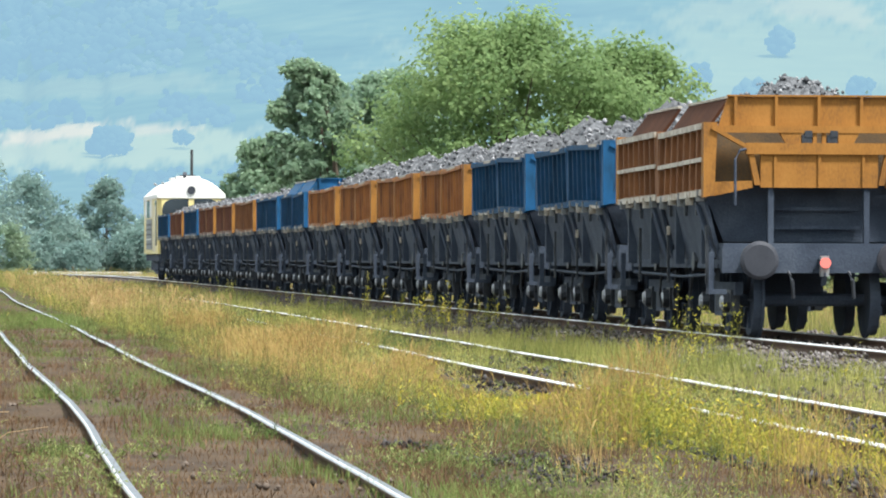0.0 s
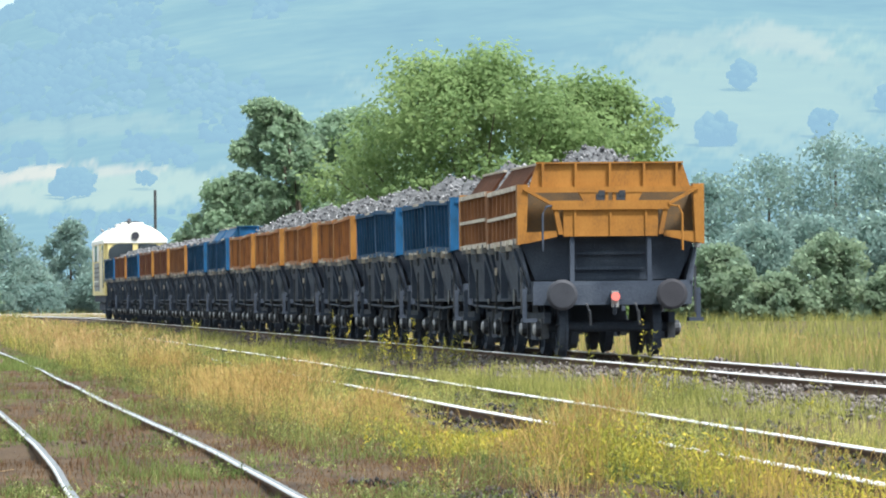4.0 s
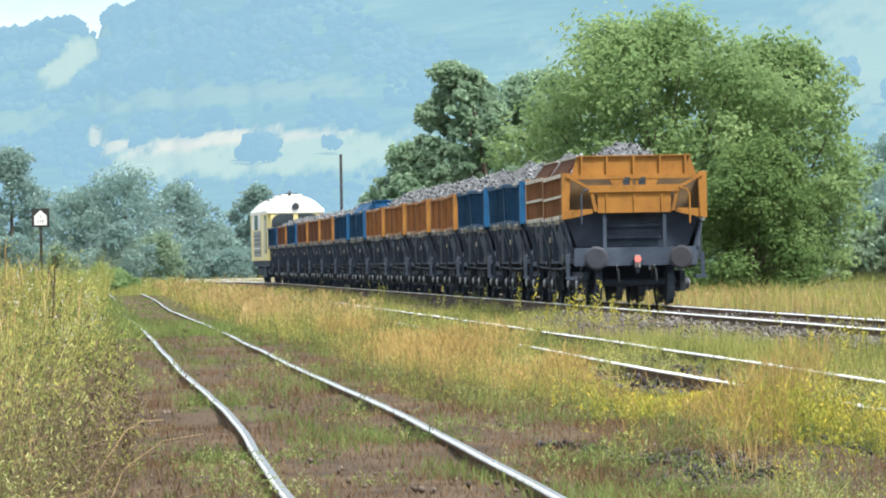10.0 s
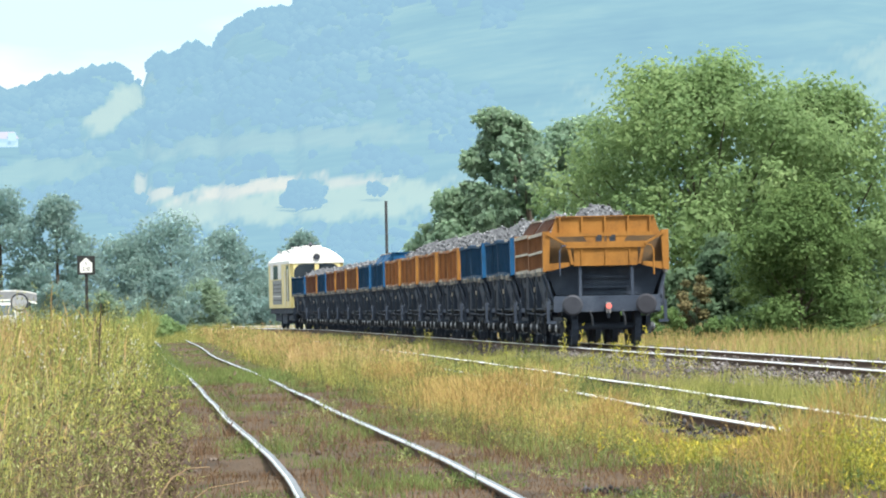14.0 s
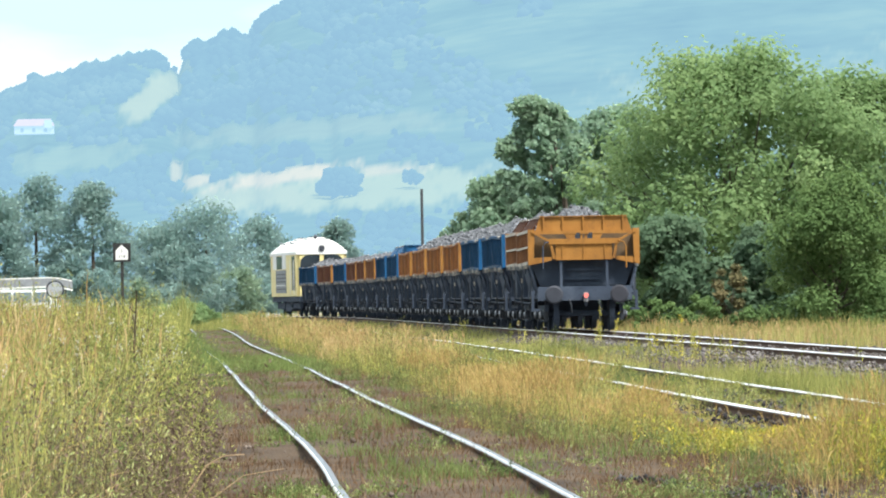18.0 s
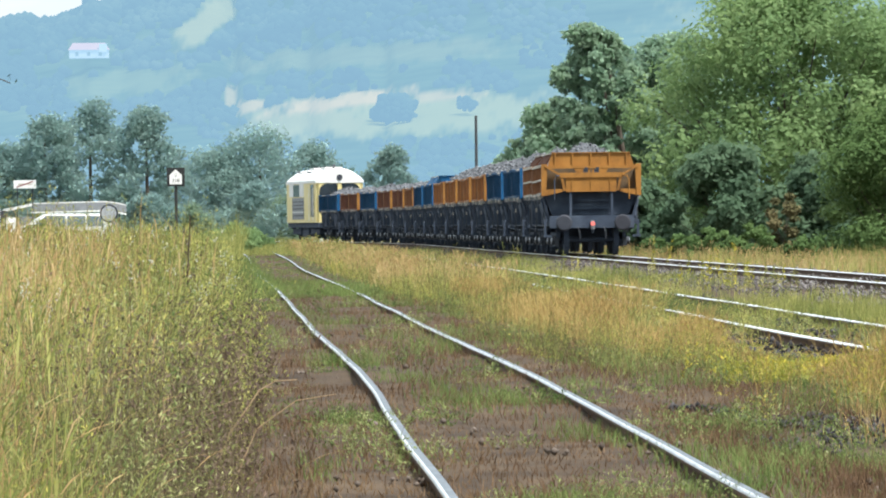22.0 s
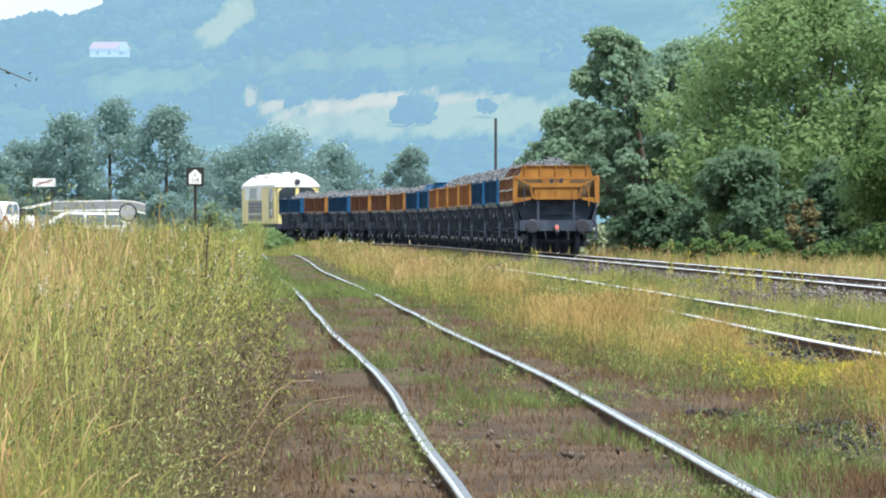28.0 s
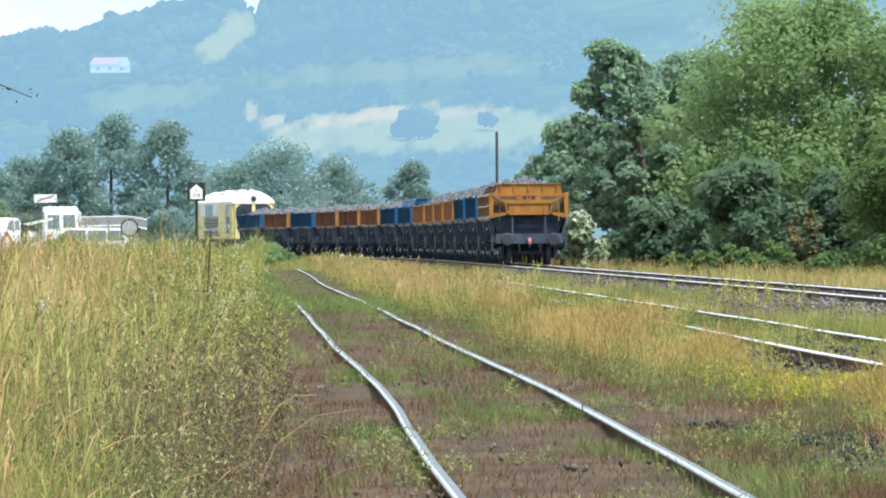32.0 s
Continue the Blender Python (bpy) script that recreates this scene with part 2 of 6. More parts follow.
STEM = leafy("weed_stems", [(0.05, 0.055, 0.022), (0.11, 0.10, 0.045), (0.17, 0.13, 0.065)], 0.15)
YELLOW = leafy("bright_yellow_weeds", [(0.19, 0.21, 0.04), (0.33, 0.31, 0.05), (0.68, 0.53, 0.07)], 0.35)
LOWLEAF = leafy("low_weed_leaves", [(0.05, 0.085, 0.025), (0.11, 0.155, 0.045), (0.21, 0.255, 0.085), (0.36, 0.38, 0.16)], 0.3, single=0.18)
PALEWEED = leafy("pale_mugwort", [(0.12, 0.14, 0.055), (0.26, 0.28, 0.10), (0.50, 0.49, 0.23)], 0.3, single=0.18)
RUSSET = leafy("russet_weeds", [(0.088, 0.052, 0.031), (0.14, 0.085, 0.048), (0.205, 0.135, 0.072)], 0.25)
DOCK = leafy("dead_brown_stalks", [(0.045, 0.03, 0.024), (0.10, 0.065, 0.05), (0.17, 0.12, 0.09)], 0.1)
UMBEL = leafy("white_umbels", [(0.6, 0.6, 0.52), (0.75, 0.74, 0.68)], 0.3)


# ---- small mesh helpers ----
def part(name, bm, material, parent, label="", smooth=False):
    me = bpy.data.meshes.new(name)
    bm.to_mesh(me)
    bm.free()
    me.materials.append(material)
    if smooth:
        me.polygons.foreach_set("use_smooth", [True] * len(me.polygons))
    ob = new(name, me)
    ob.parent = parent
    if label:
        ob["label"] = label
    return ob


def box(bm, x0, x1, y0, y1, z0, z1):
    v = [bm.verts.new(c) for c in ((x0, y0, z0), (x1, y0, z0), (x1, y1, z0), (x0, y1, z0), (x0, y0, z1), (x1, y0, z1), (x1, y1, z1), (x0, y1, z1))]
    for f in ((3, 2, 1, 0), (4, 5, 6, 7), (0, 1, 5, 4), (1, 2, 6, 5), (2, 3, 7, 6), (3, 0, 4, 7)):
        bm.faces.new([v[i] for i in f])
    return v


def boxes(*specs):
    bm = bmesh.new()
    for s in specs:
        box(bm, *s)
    return bm


def bar(bm, a, b, w, h=None, up=(0, 0, 1)):
    """A square bar from a to b."""
    a, b = Vector(a), Vector(b)
    h = h or w
    d = (b - a).normalized()
    up = Vector(up) if abs(d.dot(Vector(up))) < 0.95 else Vector((0, 1, 0))
    r = d.cross(up).normalized()
    u = r.cross(d)
    v = [bm.verts.new(p + r * sx * w / 2 + u * sz * h / 2) for p in (a, b) for sx, sz in ((-1, -1), (1, -1), (1, 1), (-1, 1))]
    for f in ((3, 2, 1, 0), (4, 5, 6, 7), (0, 1, 5, 4), (1, 2, 6, 5), (2, 3, 7, 6), (3, 0, 4, 7)):
        bm.faces.new([v[i] for i in f])


def tube(bm, pts, radii, seg=10, cap=True):
    """A round tube through pts."""
    rings, pts = [], [Vector(p) for p in pts]
    for i, p in enumerate(pts):
        d = (pts[min(i + 1, len(pts) - 1)] - pts[max(i - 1, 0)]).normalized()
        side = d.cross(Vector((0, 0, 1)) if abs(d.z) < 0.9 else Vector((0, 1, 0))).normalized()
        upv = side.cross(d)
        r = radii[i] if hasattr(radii, "__len__") else radii
        rings.append([bm.verts.new(p + (side * math.cos(k * math.tau / seg) + upv * math.sin(k * math.tau / seg)) * r) for k in range(seg)])
    for a, b in zip(rings, rings[1:]):
        for k in range(seg):
            bm.faces.new((a[k], a[(k + 1) % seg], b[(k + 1) % seg], b[k]))
    if cap:
        bm.faces.new(rings[0][::-1])
        bm.faces.new(rings[-1])


def prism(bm, outline, y0, y1):
    """An outline in x, z, drawn from y0 to y1."""
    a = [bm.verts.new((x, y0, z)) for x, z in outline]
    b = [bm.verts.new((x, y1, z)) for x, z in outline]
    bm.faces.new(a)
    bm.faces.new(b[::-1])
    k = len(outline)
    for i in range(k):
        bm.faces.new((a[i], b[i], b[(i + 1) % k], a[(i + 1) % k]))


def raw(name, verts, polys, material, sizes=None, smooth=False):
    """A mesh from arrays: polys is (n, k), or a flat list with sizes."""
    me = bpy.data.meshes.new(name)
    verts = np.asarray(verts, np.float32)
    polys = np.asarray(polys, np.int32)
    sizes = np.full(len(polys), polys.shape[1], np.int32) if sizes is None else np.asarray(sizes, np.int32)
    me.vertices.add(len(verts))
    me.vertices.foreach_set("co", verts.ravel())
    me.loops.add(int(sizes.sum()))
    me.loops.foreach_set("vertex_index", polys.ravel())
    me.polygons.add(len(sizes))
    me.polygons.foreach_set("loop_start", np.r_[0, np.cumsum(sizes)[:-1]].astype(np.int32))
    me.update(calc_edges=True)
    me.validate()
    if smooth:
        me.polygons.foreach_set("use_smooth", [True] * len(me.polygons))
    me.materials.append(material)
    return new(name, me)


def tint(ob, values):
    """A share of the colour range for each vertex, the same over a whole plant or clump."""
    at = ob.data.attributes.new("tint", "FLOAT", "POINT")
    at.data.foreach_set("value", np.clip(values, 0, 1).astype(np.float32))
    return ob


# ---- the plan: three tracks, in metres along +y ----
def train_x(y):
    """The main line's axis: nearly straight, then a curve of 500 m radius to the left."""
    y = np.asarray(y, float)
    a = np.clip(y - 64.5, -80, 85.5)
    x = 8.76 - 0.036 * a - 0.5 * (0.0085 / 85.5) * a * a
    x = x - 0.0445 * np.clip(y - 150, 0, None)
    b = np.clip(y - 245, 0, None)
    return x - 0.001 * b * b


def loop_x(y):
    return train_x(y) - 4.5


def siding_x(y):
    y = np.asarray(y, float)
    return 1.75 - 0.0375 * y - 0.00001 * np.clip(y - 60, 0, 200) ** 2 + 0.10 * np.exp(-((y - 44) / 12) ** 2) - 0.22 * np.exp(-((y - 145) / 32) ** 2)


TRAIN_Z, LOOP_Z, SIDING_Z = 0.38, 0.20, 0.12       # rail tops


def bank(x, y):
    """Height of the ground."""
    qs, qt = x - siding_x(y), x - train_x(y)
    low = -0.02
    left = 0.10 * np.clip((-qs - 2.0) / 1.2, 0, 1) + 0.16 * np.clip((-qs - 3.4) / 2.0, 0, 1)
    rise_l = (LOOP_Z - 0.13 - low) * np.clip((qt + 7.6) / 1.6, 0, 1)
    rise_t = (TRAIN_Z - LOOP_Z) * np.clip((qt + 3.2) / 1.2, 0, 1)
    fall = -0.35 * np.clip((qt - 2.2) / 2.5, 0, 1)
    bed = 0.055 * np.clip((1.9 - np.abs(qs)) / 0.6, 0, 1)
    return low + left + rise_l + rise_t + fall + bed


# ---- ground: one sheet out to the horizon ----
def ground_sheet():
    ys = np.r_[np.linspace(-60, 10, 8), np.linspace(12, 130, 119), np.linspace(133, 460, 110), np.geomspace(480, 4800, 22)]
    us = np.r_[-3000, -900, -300, -120, np.linspace(-60, -12, 17), np.linspace(-11, 16, 82), np.linspace(18, 60, 15), 120, 300, 900, 3000]
    grid = []
    for y in ys:
        mid = float(train_x(min(y, 420.0))) - 8.8
        x = us + mid * (np.abs(us) < 100)
        z = bank(x, np.full_like(x, min(y, 420.0))) * (np.abs(us) < 100)
        grid.append(np.stack([x, np.full_like(x, y), z], 1))
    grid = np.array(grid)
    r, c = len(ys), len(us)
    grid[..., 2] += 0.03 * np.sin(grid[..., 0] * 1.7) * np.sin(grid[..., 1] * 0.9) * (np.abs(us) < 60)
    i = np.arange((r - 1) * c).reshape(r - 1, c)[:, :-1].ravel()
    ob = raw("ground", grid.reshape(-1, 3), np.stack([i, i + 1, i + c + 1, i + c], 1), SOIL, smooth=True)
    tagged(ob, "overgrown brown soil and gravel of a railway yard", "ground", kind="structure")


SOIL = mat("dry_soil", [(0.020, 0.017, 0.016), (0.064, 0.046, 0.032), (0.110, 0.077, 0.048)], rough=0.95, scale=1.2, fine=30.0, bump=0.8, spec=0.08)
ground_sheet()


# ---- tracks ----
def rail_mesh(name, fx, off, ztop, y0, y1, step, wob, parent, head):
    prof = ((-0.026, -0.002), (-0.017, 0.0), (0.017, 0.0), (0.026, -0.002), (0.030, -0.024), (0.034, -0.038), (0.01, -0.05), (0.01, -0.13), (0.07, -0.15), (-0.07, -0.15), (-0.01, -0.13), (-0.01, -0.05), (-0.034, -0.038), (-0.034, -0.015 if head is RAIL else -0.018))
    ys = np.arange(y0, y1 + step / 2, step)
    slope = (fx(ys + 0.5) - fx(ys - 0.5))
    k = 1 / np.sqrt(1 + slope ** 2)
    ph = off * 3.1
    jig = wob * (np.sin(ys * 0.41 + ph) + 0.7 * np.sin(ys * 0.19 + 1.3) + 0.5 * np.sin(ys * 0.97 + 2 * ph))
    if off < 0 and wob > 0.0061:
        jig = jig + 0.02 * np.exp(-((ys - 48) / 14) ** 2)
    sag = wob * 0.5 * np.sin(ys * 0.33 + 0.5 + ph)
    if name == "rail" and off < 0 and fx is loop_x:
        sag = sag + 0.042 * np.clip((53 - ys) / 18, 0, 1)
    px, py = fx(ys) + off * k + jig, ys - off * slope * k
    v = np.array([[px[i] + a * k[i], py[i] - a * slope[i] * k[i], ztop + sag[i] + b] for i in range(len(ys)) for a, b in prof])
    m = len(prof)
    f = [(i * m + j, i * m + (j + 1) % m, (i + 1) * m + (j + 1) % m, (i + 1) * m + j) for i in range(len(ys) - 1) for j in range(m)]
    ob = raw(name, v, f, head)
    ob.data.materials.append(RAILSIDE)
    ob.data.materials.append(RAILTOP)
    # Pale shine goes on the left side and edge; RAIL tops too.
    which = {0: 0, 1: 0 if head is RAIL else 2, 2: 2, 13: 0}
    ob.data.polygons.foreach_set("material_index", [which.get(j % m, 1) for j in range(len(f))])
    ob.parent = parent
    return ob


def track(name, label, fx, ztop, y0, y1, wob, sleepers):
    t = tagged(new(name), label, "railway track", kind="structure")
    for off in (-0.72, 0.72):
        rail_mesh("rail", fx, off, ztop, y0, y1, 1.5, wob, t, DULL if wob > 0.0061 else RAIL)
    me = None
    for y in sleepers:
        if me is None:
            bm = boxes((-1.25, 1.25, -0.12, 0.12, -0.12, 0.0))
            bmesh.ops.bevel(bm, geom=bm.edges[:], offset=0.015, segments=1, affect="EDGES")
            me = bpy.data.meshes.new("sleeper")
            bm.to_mesh(me)
            bm.free()
            me.materials.append(SLEEPER)
        s = new("sleeper", me)
        s.parent = t
        a = math.degrees(math.atan2(-(float(fx(y + 0.5)) - float(fx(y - 0.5))), 1))
        s.matrix_basis = pose(float(fx(y)), y, ztop - (0.172 if name == "siding_track" else 0.145) + random.uniform(-0.012, 0.004), 0, 0, a + random.uniform(-1, 1))


track("siding_track", "neglected siding with bent shiny rails sunk in weeds", siding_x, SIDING_Z, 12, 330, 0.0062, np.arange(14, 70, 0.65))
track("loop_track", "overgrown loop line with bright rails in tall grass", loop_x, LOOP_Z, 20, 400, 0.006, np.arange(26, 100, 0.62))
track("main_track", "ballasted main line with two bright worn rails", train_x, TRAIN_Z, 20, 460, 0.0, np.arange(48, 200, 0.62))


# ---- hopper wagons ----
PITCH, HALF = 9.95, 4.2


def wheelset():
    bm = bmesh.new()
    for sx in (-1, 1):
        tube(bm, [(sx * 0.68, 0, 0), (sx * 0.72, 0, 0)], [0.49, 0.49], 24)
        tube(bm, [(sx * 0.72, 0, 0), (sx * 0.82, 0, 0)], [0.46, 0.455], 24)
        for k in range(6):
            a = k * math.tau / 6
            bar(bm, (sx * 0.825, 0.12 * math.cos(a), 0.12 * math.sin(a)), (sx * 0.825, 0.4 * math.cos(a), 0.4 * math.sin(a)), 0.03, 0.06, (1, 0, 0))
    tube(bm, [(-1.0, 0, 0), (1.0, 0, 0)], 0.085, 10)
    return bm


def heap(bm_seed, hump):
    """The stone load: a bumpy heap with two humps, lying in the body."""
    nx, ny = 25, 61
    x, y = np.meshgrid(np.linspace(-1.2, 1.2, nx), np.linspace(-HALF + 0.56, HALF - 0.56, ny), indexing="ij")
    r = np.random.default_rng(bm_seed)
    ridge = np.clip(1 - (np.abs(x) / 1.22) ** 1.6, 0, 1)
    along = sum(np.exp(-((y - c) / w) ** 2) * h for c, w, h in hump)
    z = 2.54 + ridge * (0.14 + along) + 0.05 * r.standard_normal(x.shape)
    v = np.stack([x, y, z], -1).reshape(-1, 3)
    i = (np.arange(nx - 1)[:, None] * ny + np.arange(ny - 1)[None]).ravel()
    return v, np.stack([i, i + ny, i + ny + 1, i + 1], 1), z


def stones_on(v, n, seed, size=(0.05, 0.12)):
    """Loose angular stones lying on the given surface points."""
    r = np.random.default_rng(seed)
    c = v[r.integers(0, len(v), n)] + r.uniform(-0.07, 0.07, (n, 3)) * (1, 1, 0.4)
    s = r.uniform(*size, (n, 1, 1)) * r.uniform(0.6, 1.2, (n, 1, 3))
    octa = np.array([(1, 0, 0), (0, 1, 0), (-1, 0, 0), (0, -1, 0), (0, 0, 1), (0, 0, -1)], float)
    p = octa[None] * s + r.uniform(-0.25, 0.25, (n, 6, 3)) * s
    a = r.uniform(0, math.tau, n)
    ca, sa_ = np.cos(a)[:, None], np.sin(a)[:, None]
    p = np.stack([p[..., 0] * ca - p[..., 1] * sa_, p[..., 0] * sa_ + p[..., 1] * ca, p[..., 2]], -1) + c[:, None]
    f = np.array([(0, 1, 4), (1, 2, 4), (2, 3, 4), (3, 0, 4), (1, 0, 5), (2, 1, 5), (3, 2, 5), (0, 3, 5)])
    return p.reshape(-1, 3), (f[None] + 6 * np.arange(n)[:, None, None]).reshape(-1, 3)


def side_flap(sx, y0, y1, board, paint, parent, midrail):
    """One hinged side flap, hanging a little crooked: board, ribs, and worn rails along its edges."""
    f = part("side_flap", boxes((*sorted((sx * 1.40, sx * 1.425)), y0, y1, 1.84, 2.72)), board, parent)
    n = 8
    for k in range(n):
        y = y0 + 0.06 + (y1 - y0 - 0.12) * k / (n - 1)
        part("rib", boxes((*sorted((sx * 1.428, sx * 1.49)), y - 0.03, y + 0.03, 1.90, 2.66)), board, f)
    for z, h in ((1.80, 0.08), (2.66, 0.075)) + (((2.24, 0.055),) if midrail else ()):
        part("edge_rail", boxes((*sorted((sx * 1.43, sx * 1.505)), y0, y1, z, z + h)), WORN if midrail else board, f)
    for k in range(5):
        y = y0 + (y1 - y0) * (0.1 + 0.2 * k) + random.uniform(-0.1, 0.1)
        part("hinge", boxes((*sorted((sx * 1.43, sx * 1.53)), y - 0.016, y + 0.016, 1.74 - random.uniform(0, 0.05), 1.83 + random.uniform(0, 0.06))), WORN if k % 2 else GALV, f)
    if not midrail:
        for k in range(2):
            y = y0 + (y1 - y0) * random.uniform(0.05, 0.6)
            z = (1.79, 2.70)[k]
            part("worn_edge", boxes((*sorted((sx * 1.432, sx * 1.51)), y, y + (y1 - y0) * random.uniform(0.2, 0.4), z, z + 0.04)), WORN, f, "rail worn to bare pale steel")
    hinge = Matrix.Translation((sx * 1.42, (y0 + y1) / 2, 1.78))
    f.matrix_basis = hinge @ pose(0, 0, 0, random.uniform(-1.1, 1.1), random.uniform(-1.5, 2.2) * sx, random.uniform(-0.5, 0.5)) @ hinge.inverted()


def end_wall(sy, paint, parent, detailed, tall):
    """The end of the hopper: corner posts, beams, raised plate, lower panel and braces."""
    yo = sy * HALF
    Y = lambda a, b: sorted((yo + sy * a, yo + sy * b))
    if tall:
        bm = bmesh.new()
        prism(bm, ((-1.30, 2.70), (1.30, 2.70), (1.17, 3.09), (-1.17, 3.09)), *Y(-0.09, -0.05))
        part("raised_plate", bm, paint, parent)
    bm = bmesh.new()
    prism(bm, ((-1.42, 1.86), (-1.0, 1.98), (1.0, 1.98), (1.42, 1.86), (1.42, 2.70), (-1.42, 2.70)), *Y(-0.46, -0.42))
    # Recessed plate, coloured darker and greyer than the posts and beams.
    part("end_plate", bm, ENDPLATE if paint is ORANGE else BLUESHADE, parent)
    for sx in (-1, 1):
        bm = bmesh.new()
        prism(bm, ((sx * 1.50, 1.80), (sx * 1.36, 1.83), (sx * 1.32, 2.76), (sx * 1.50, 2.76))[::sx], *Y(-0.14, 0.06))
        part("corner_post", bm, paint, parent)
        bm = bmesh.new()
        bar(bm, (sx * 1.40, yo + sy * 0.03, 2.70), (sx * 0.93, yo + sy * 0.03, 2.44), 0.05, 0.12, (0, 1, 0))
        part("brace", bm, paint, parent)
        bm = bmesh.new()
        prism(bm, ((sx * 1.36, 1.82), (sx * 0.86, 1.93), (sx * 0.86, 2.02), (sx * 1.36, 2.0))[::sx], *Y(-0.04, 0.03))
        part("foot_plate", bm, paint, parent)
        bm = bmesh.new()
        prism(bm, ((sx * 0.93, 2.42), (sx * 0.84, 1.96), (sx * 0.76, 1.96), (sx * 0.86, 2.42))[::sx], *Y(-0.04, 0.05))
        part("bracket", bm, paint, parent)
        bm = bmesh.new()
        prism(bm, ((sx * 0.52, 2.64), (sx * 0.42, 2.46), (sx * 0.24, 2.46), (sx * 0.24, 2.64))[::sx], *Y(-0.04, 0.04))
        part("gusset", bm, paint, parent)
        if detailed:
            bm = bmesh.new()
            pts = [(sx * 0.95, yo + sy * 0.06, 2.42), (sx * 1.06, yo + sy * 0.22, 2.40), (sx * 1.12, yo + sy * 0.24, 2.28), (sx * 1.12, yo + sy * 0.24, 1.70)]
            tube(bm, pts, 0.018, 6)
            part("handrail", bm, paint if sx > 0 else BLACK, parent)
    part("top_beam", boxes((-1.38, 1.38, *Y(-0.05, 0.05), 2.63, 2.72)), paint, parent)
    part("middle_beam", boxes((-0.95, 0.95, *Y(-0.03, 0.07), 2.355, 2.50)), paint, parent)
    part("lower_panel", boxes((-0.76, 0.76, *Y(-0.02, 0.025), 1.93, 2.40)), paint, parent)
    for x in (-0.86, -0.44, 0.0, 0.44, 0.86) if tall else ():
        part("rib", boxes((x * 1.25 - 0.02, x * 1.25 + 0.02, *Y(-0.05, 0.0), 2.722, 3.09)), paint, parent)
    if tall:
        part("top_lip", boxes((-1.18, 1.18, *Y(-0.10, 0.0), 3.092, 3.115)), paint, parent)
    for x in (-0.57, 0.0, 0.57):
        part("rib", boxes((x - 0.018, x + 0.018, *Y(0.026, 0.05), 1.93, 2.40)), paint, parent)
    for x in (-0.06, 0.06):
        part("post", boxes((x - 0.025, x + 0.025, *Y(-0.04, 0.03), 2.48, 2.63)), paint, parent)
    # Dark boxes stand in for the two dark holes beside the posts.
    for x in (-0.165, 0.165):
        part("latch", boxes((x - 0.065, x + 0.065, *Y(-0.03, 0.045), 2.505, 2.60), (x - 0.03, x + 0.07, *Y(-0.03, 0.052), 2.575, 2.66)), GREASE, parent)
    # black underside of the hopper end
    bm = bmesh.new()
    prism(bm, ((-1.40, 1.84), (1.40, 1.84), (1.16, 1.24), (-1.16, 1.24)), *Y(-0.62, -0.47))
    part("chute_end", bm, BLACK, parent)
    for x in (-0.62, 0.62):
        part("upright", boxes((x - 0.035, x + 0.035, *Y(-0.1, 0.0), 1.2, 1.95)), BLACK, parent)
    for z in (1.40, 1.64):
        part("crossbar", boxes((-0.58, 0.58, *Y(-0.42, -0.36), z, z + 0.05)), BLACK, parent)
    part("end_platform", boxes((-1.25, 1.25, *Y(-0.30, 0.10), 1.16, 1.22)), BLACK, parent)
    part("headstock", boxes((-1.27, 1.27, *Y(0.0, 0.16), 0.84, 1.16)), BLACK, parent)
    for sx, m in ((-1, BUFFER), (1, BUFRUST)):
        bm = bmesh.new()
        y0 = yo + sy * 0.16
        tube(bm, [(sx * 0.875, y0, 1.0), (sx * 0.875, y0 + sy * 0.3, 1.0), (sx * 0.875, y0 + sy * 0.3, 1.0), (sx * 0.875, y0 + sy * 0.50, 1.0)], [0.15, 0.13, 0.09, 0.09], 14)
        tube(bm, [(sx * 0.875, y0 + sy * 0.50, 1.0), (sx * 0.875, y0 + sy * 0.54, 1.0), (sx * 0.875, y0 + sy * 0.56, 1.0)], [0.245, 0.245, 0.20], 24)
        part("buffer", bm, m, parent)
    bm = bmesh.new()
    bar(bm, (0, yo + sy * 0.1, 0.98), (0, yo + sy * 0.42, 0.98), 0.07, 0.1)
    tube(bm, [(0, yo + sy * 0.40, 0.98), (0, yo + sy * 0.44, 0.82), (0, yo + sy * 0.36, 0.70)], 0.035, 8)
    part("coupling_hook", bm, BLACK, parent)
    for x in (-0.42, 0.36):
        bm = bmesh.new()
        tube(bm, [(x, yo + sy * 0.14, 0.86), (x + 0.03, yo + sy * 0.28, 0.74), (x + 0.05, yo + sy * 0.25, 0.52)], 0.026, 7)
        part("brake_hose", bm, GREASE, parent)


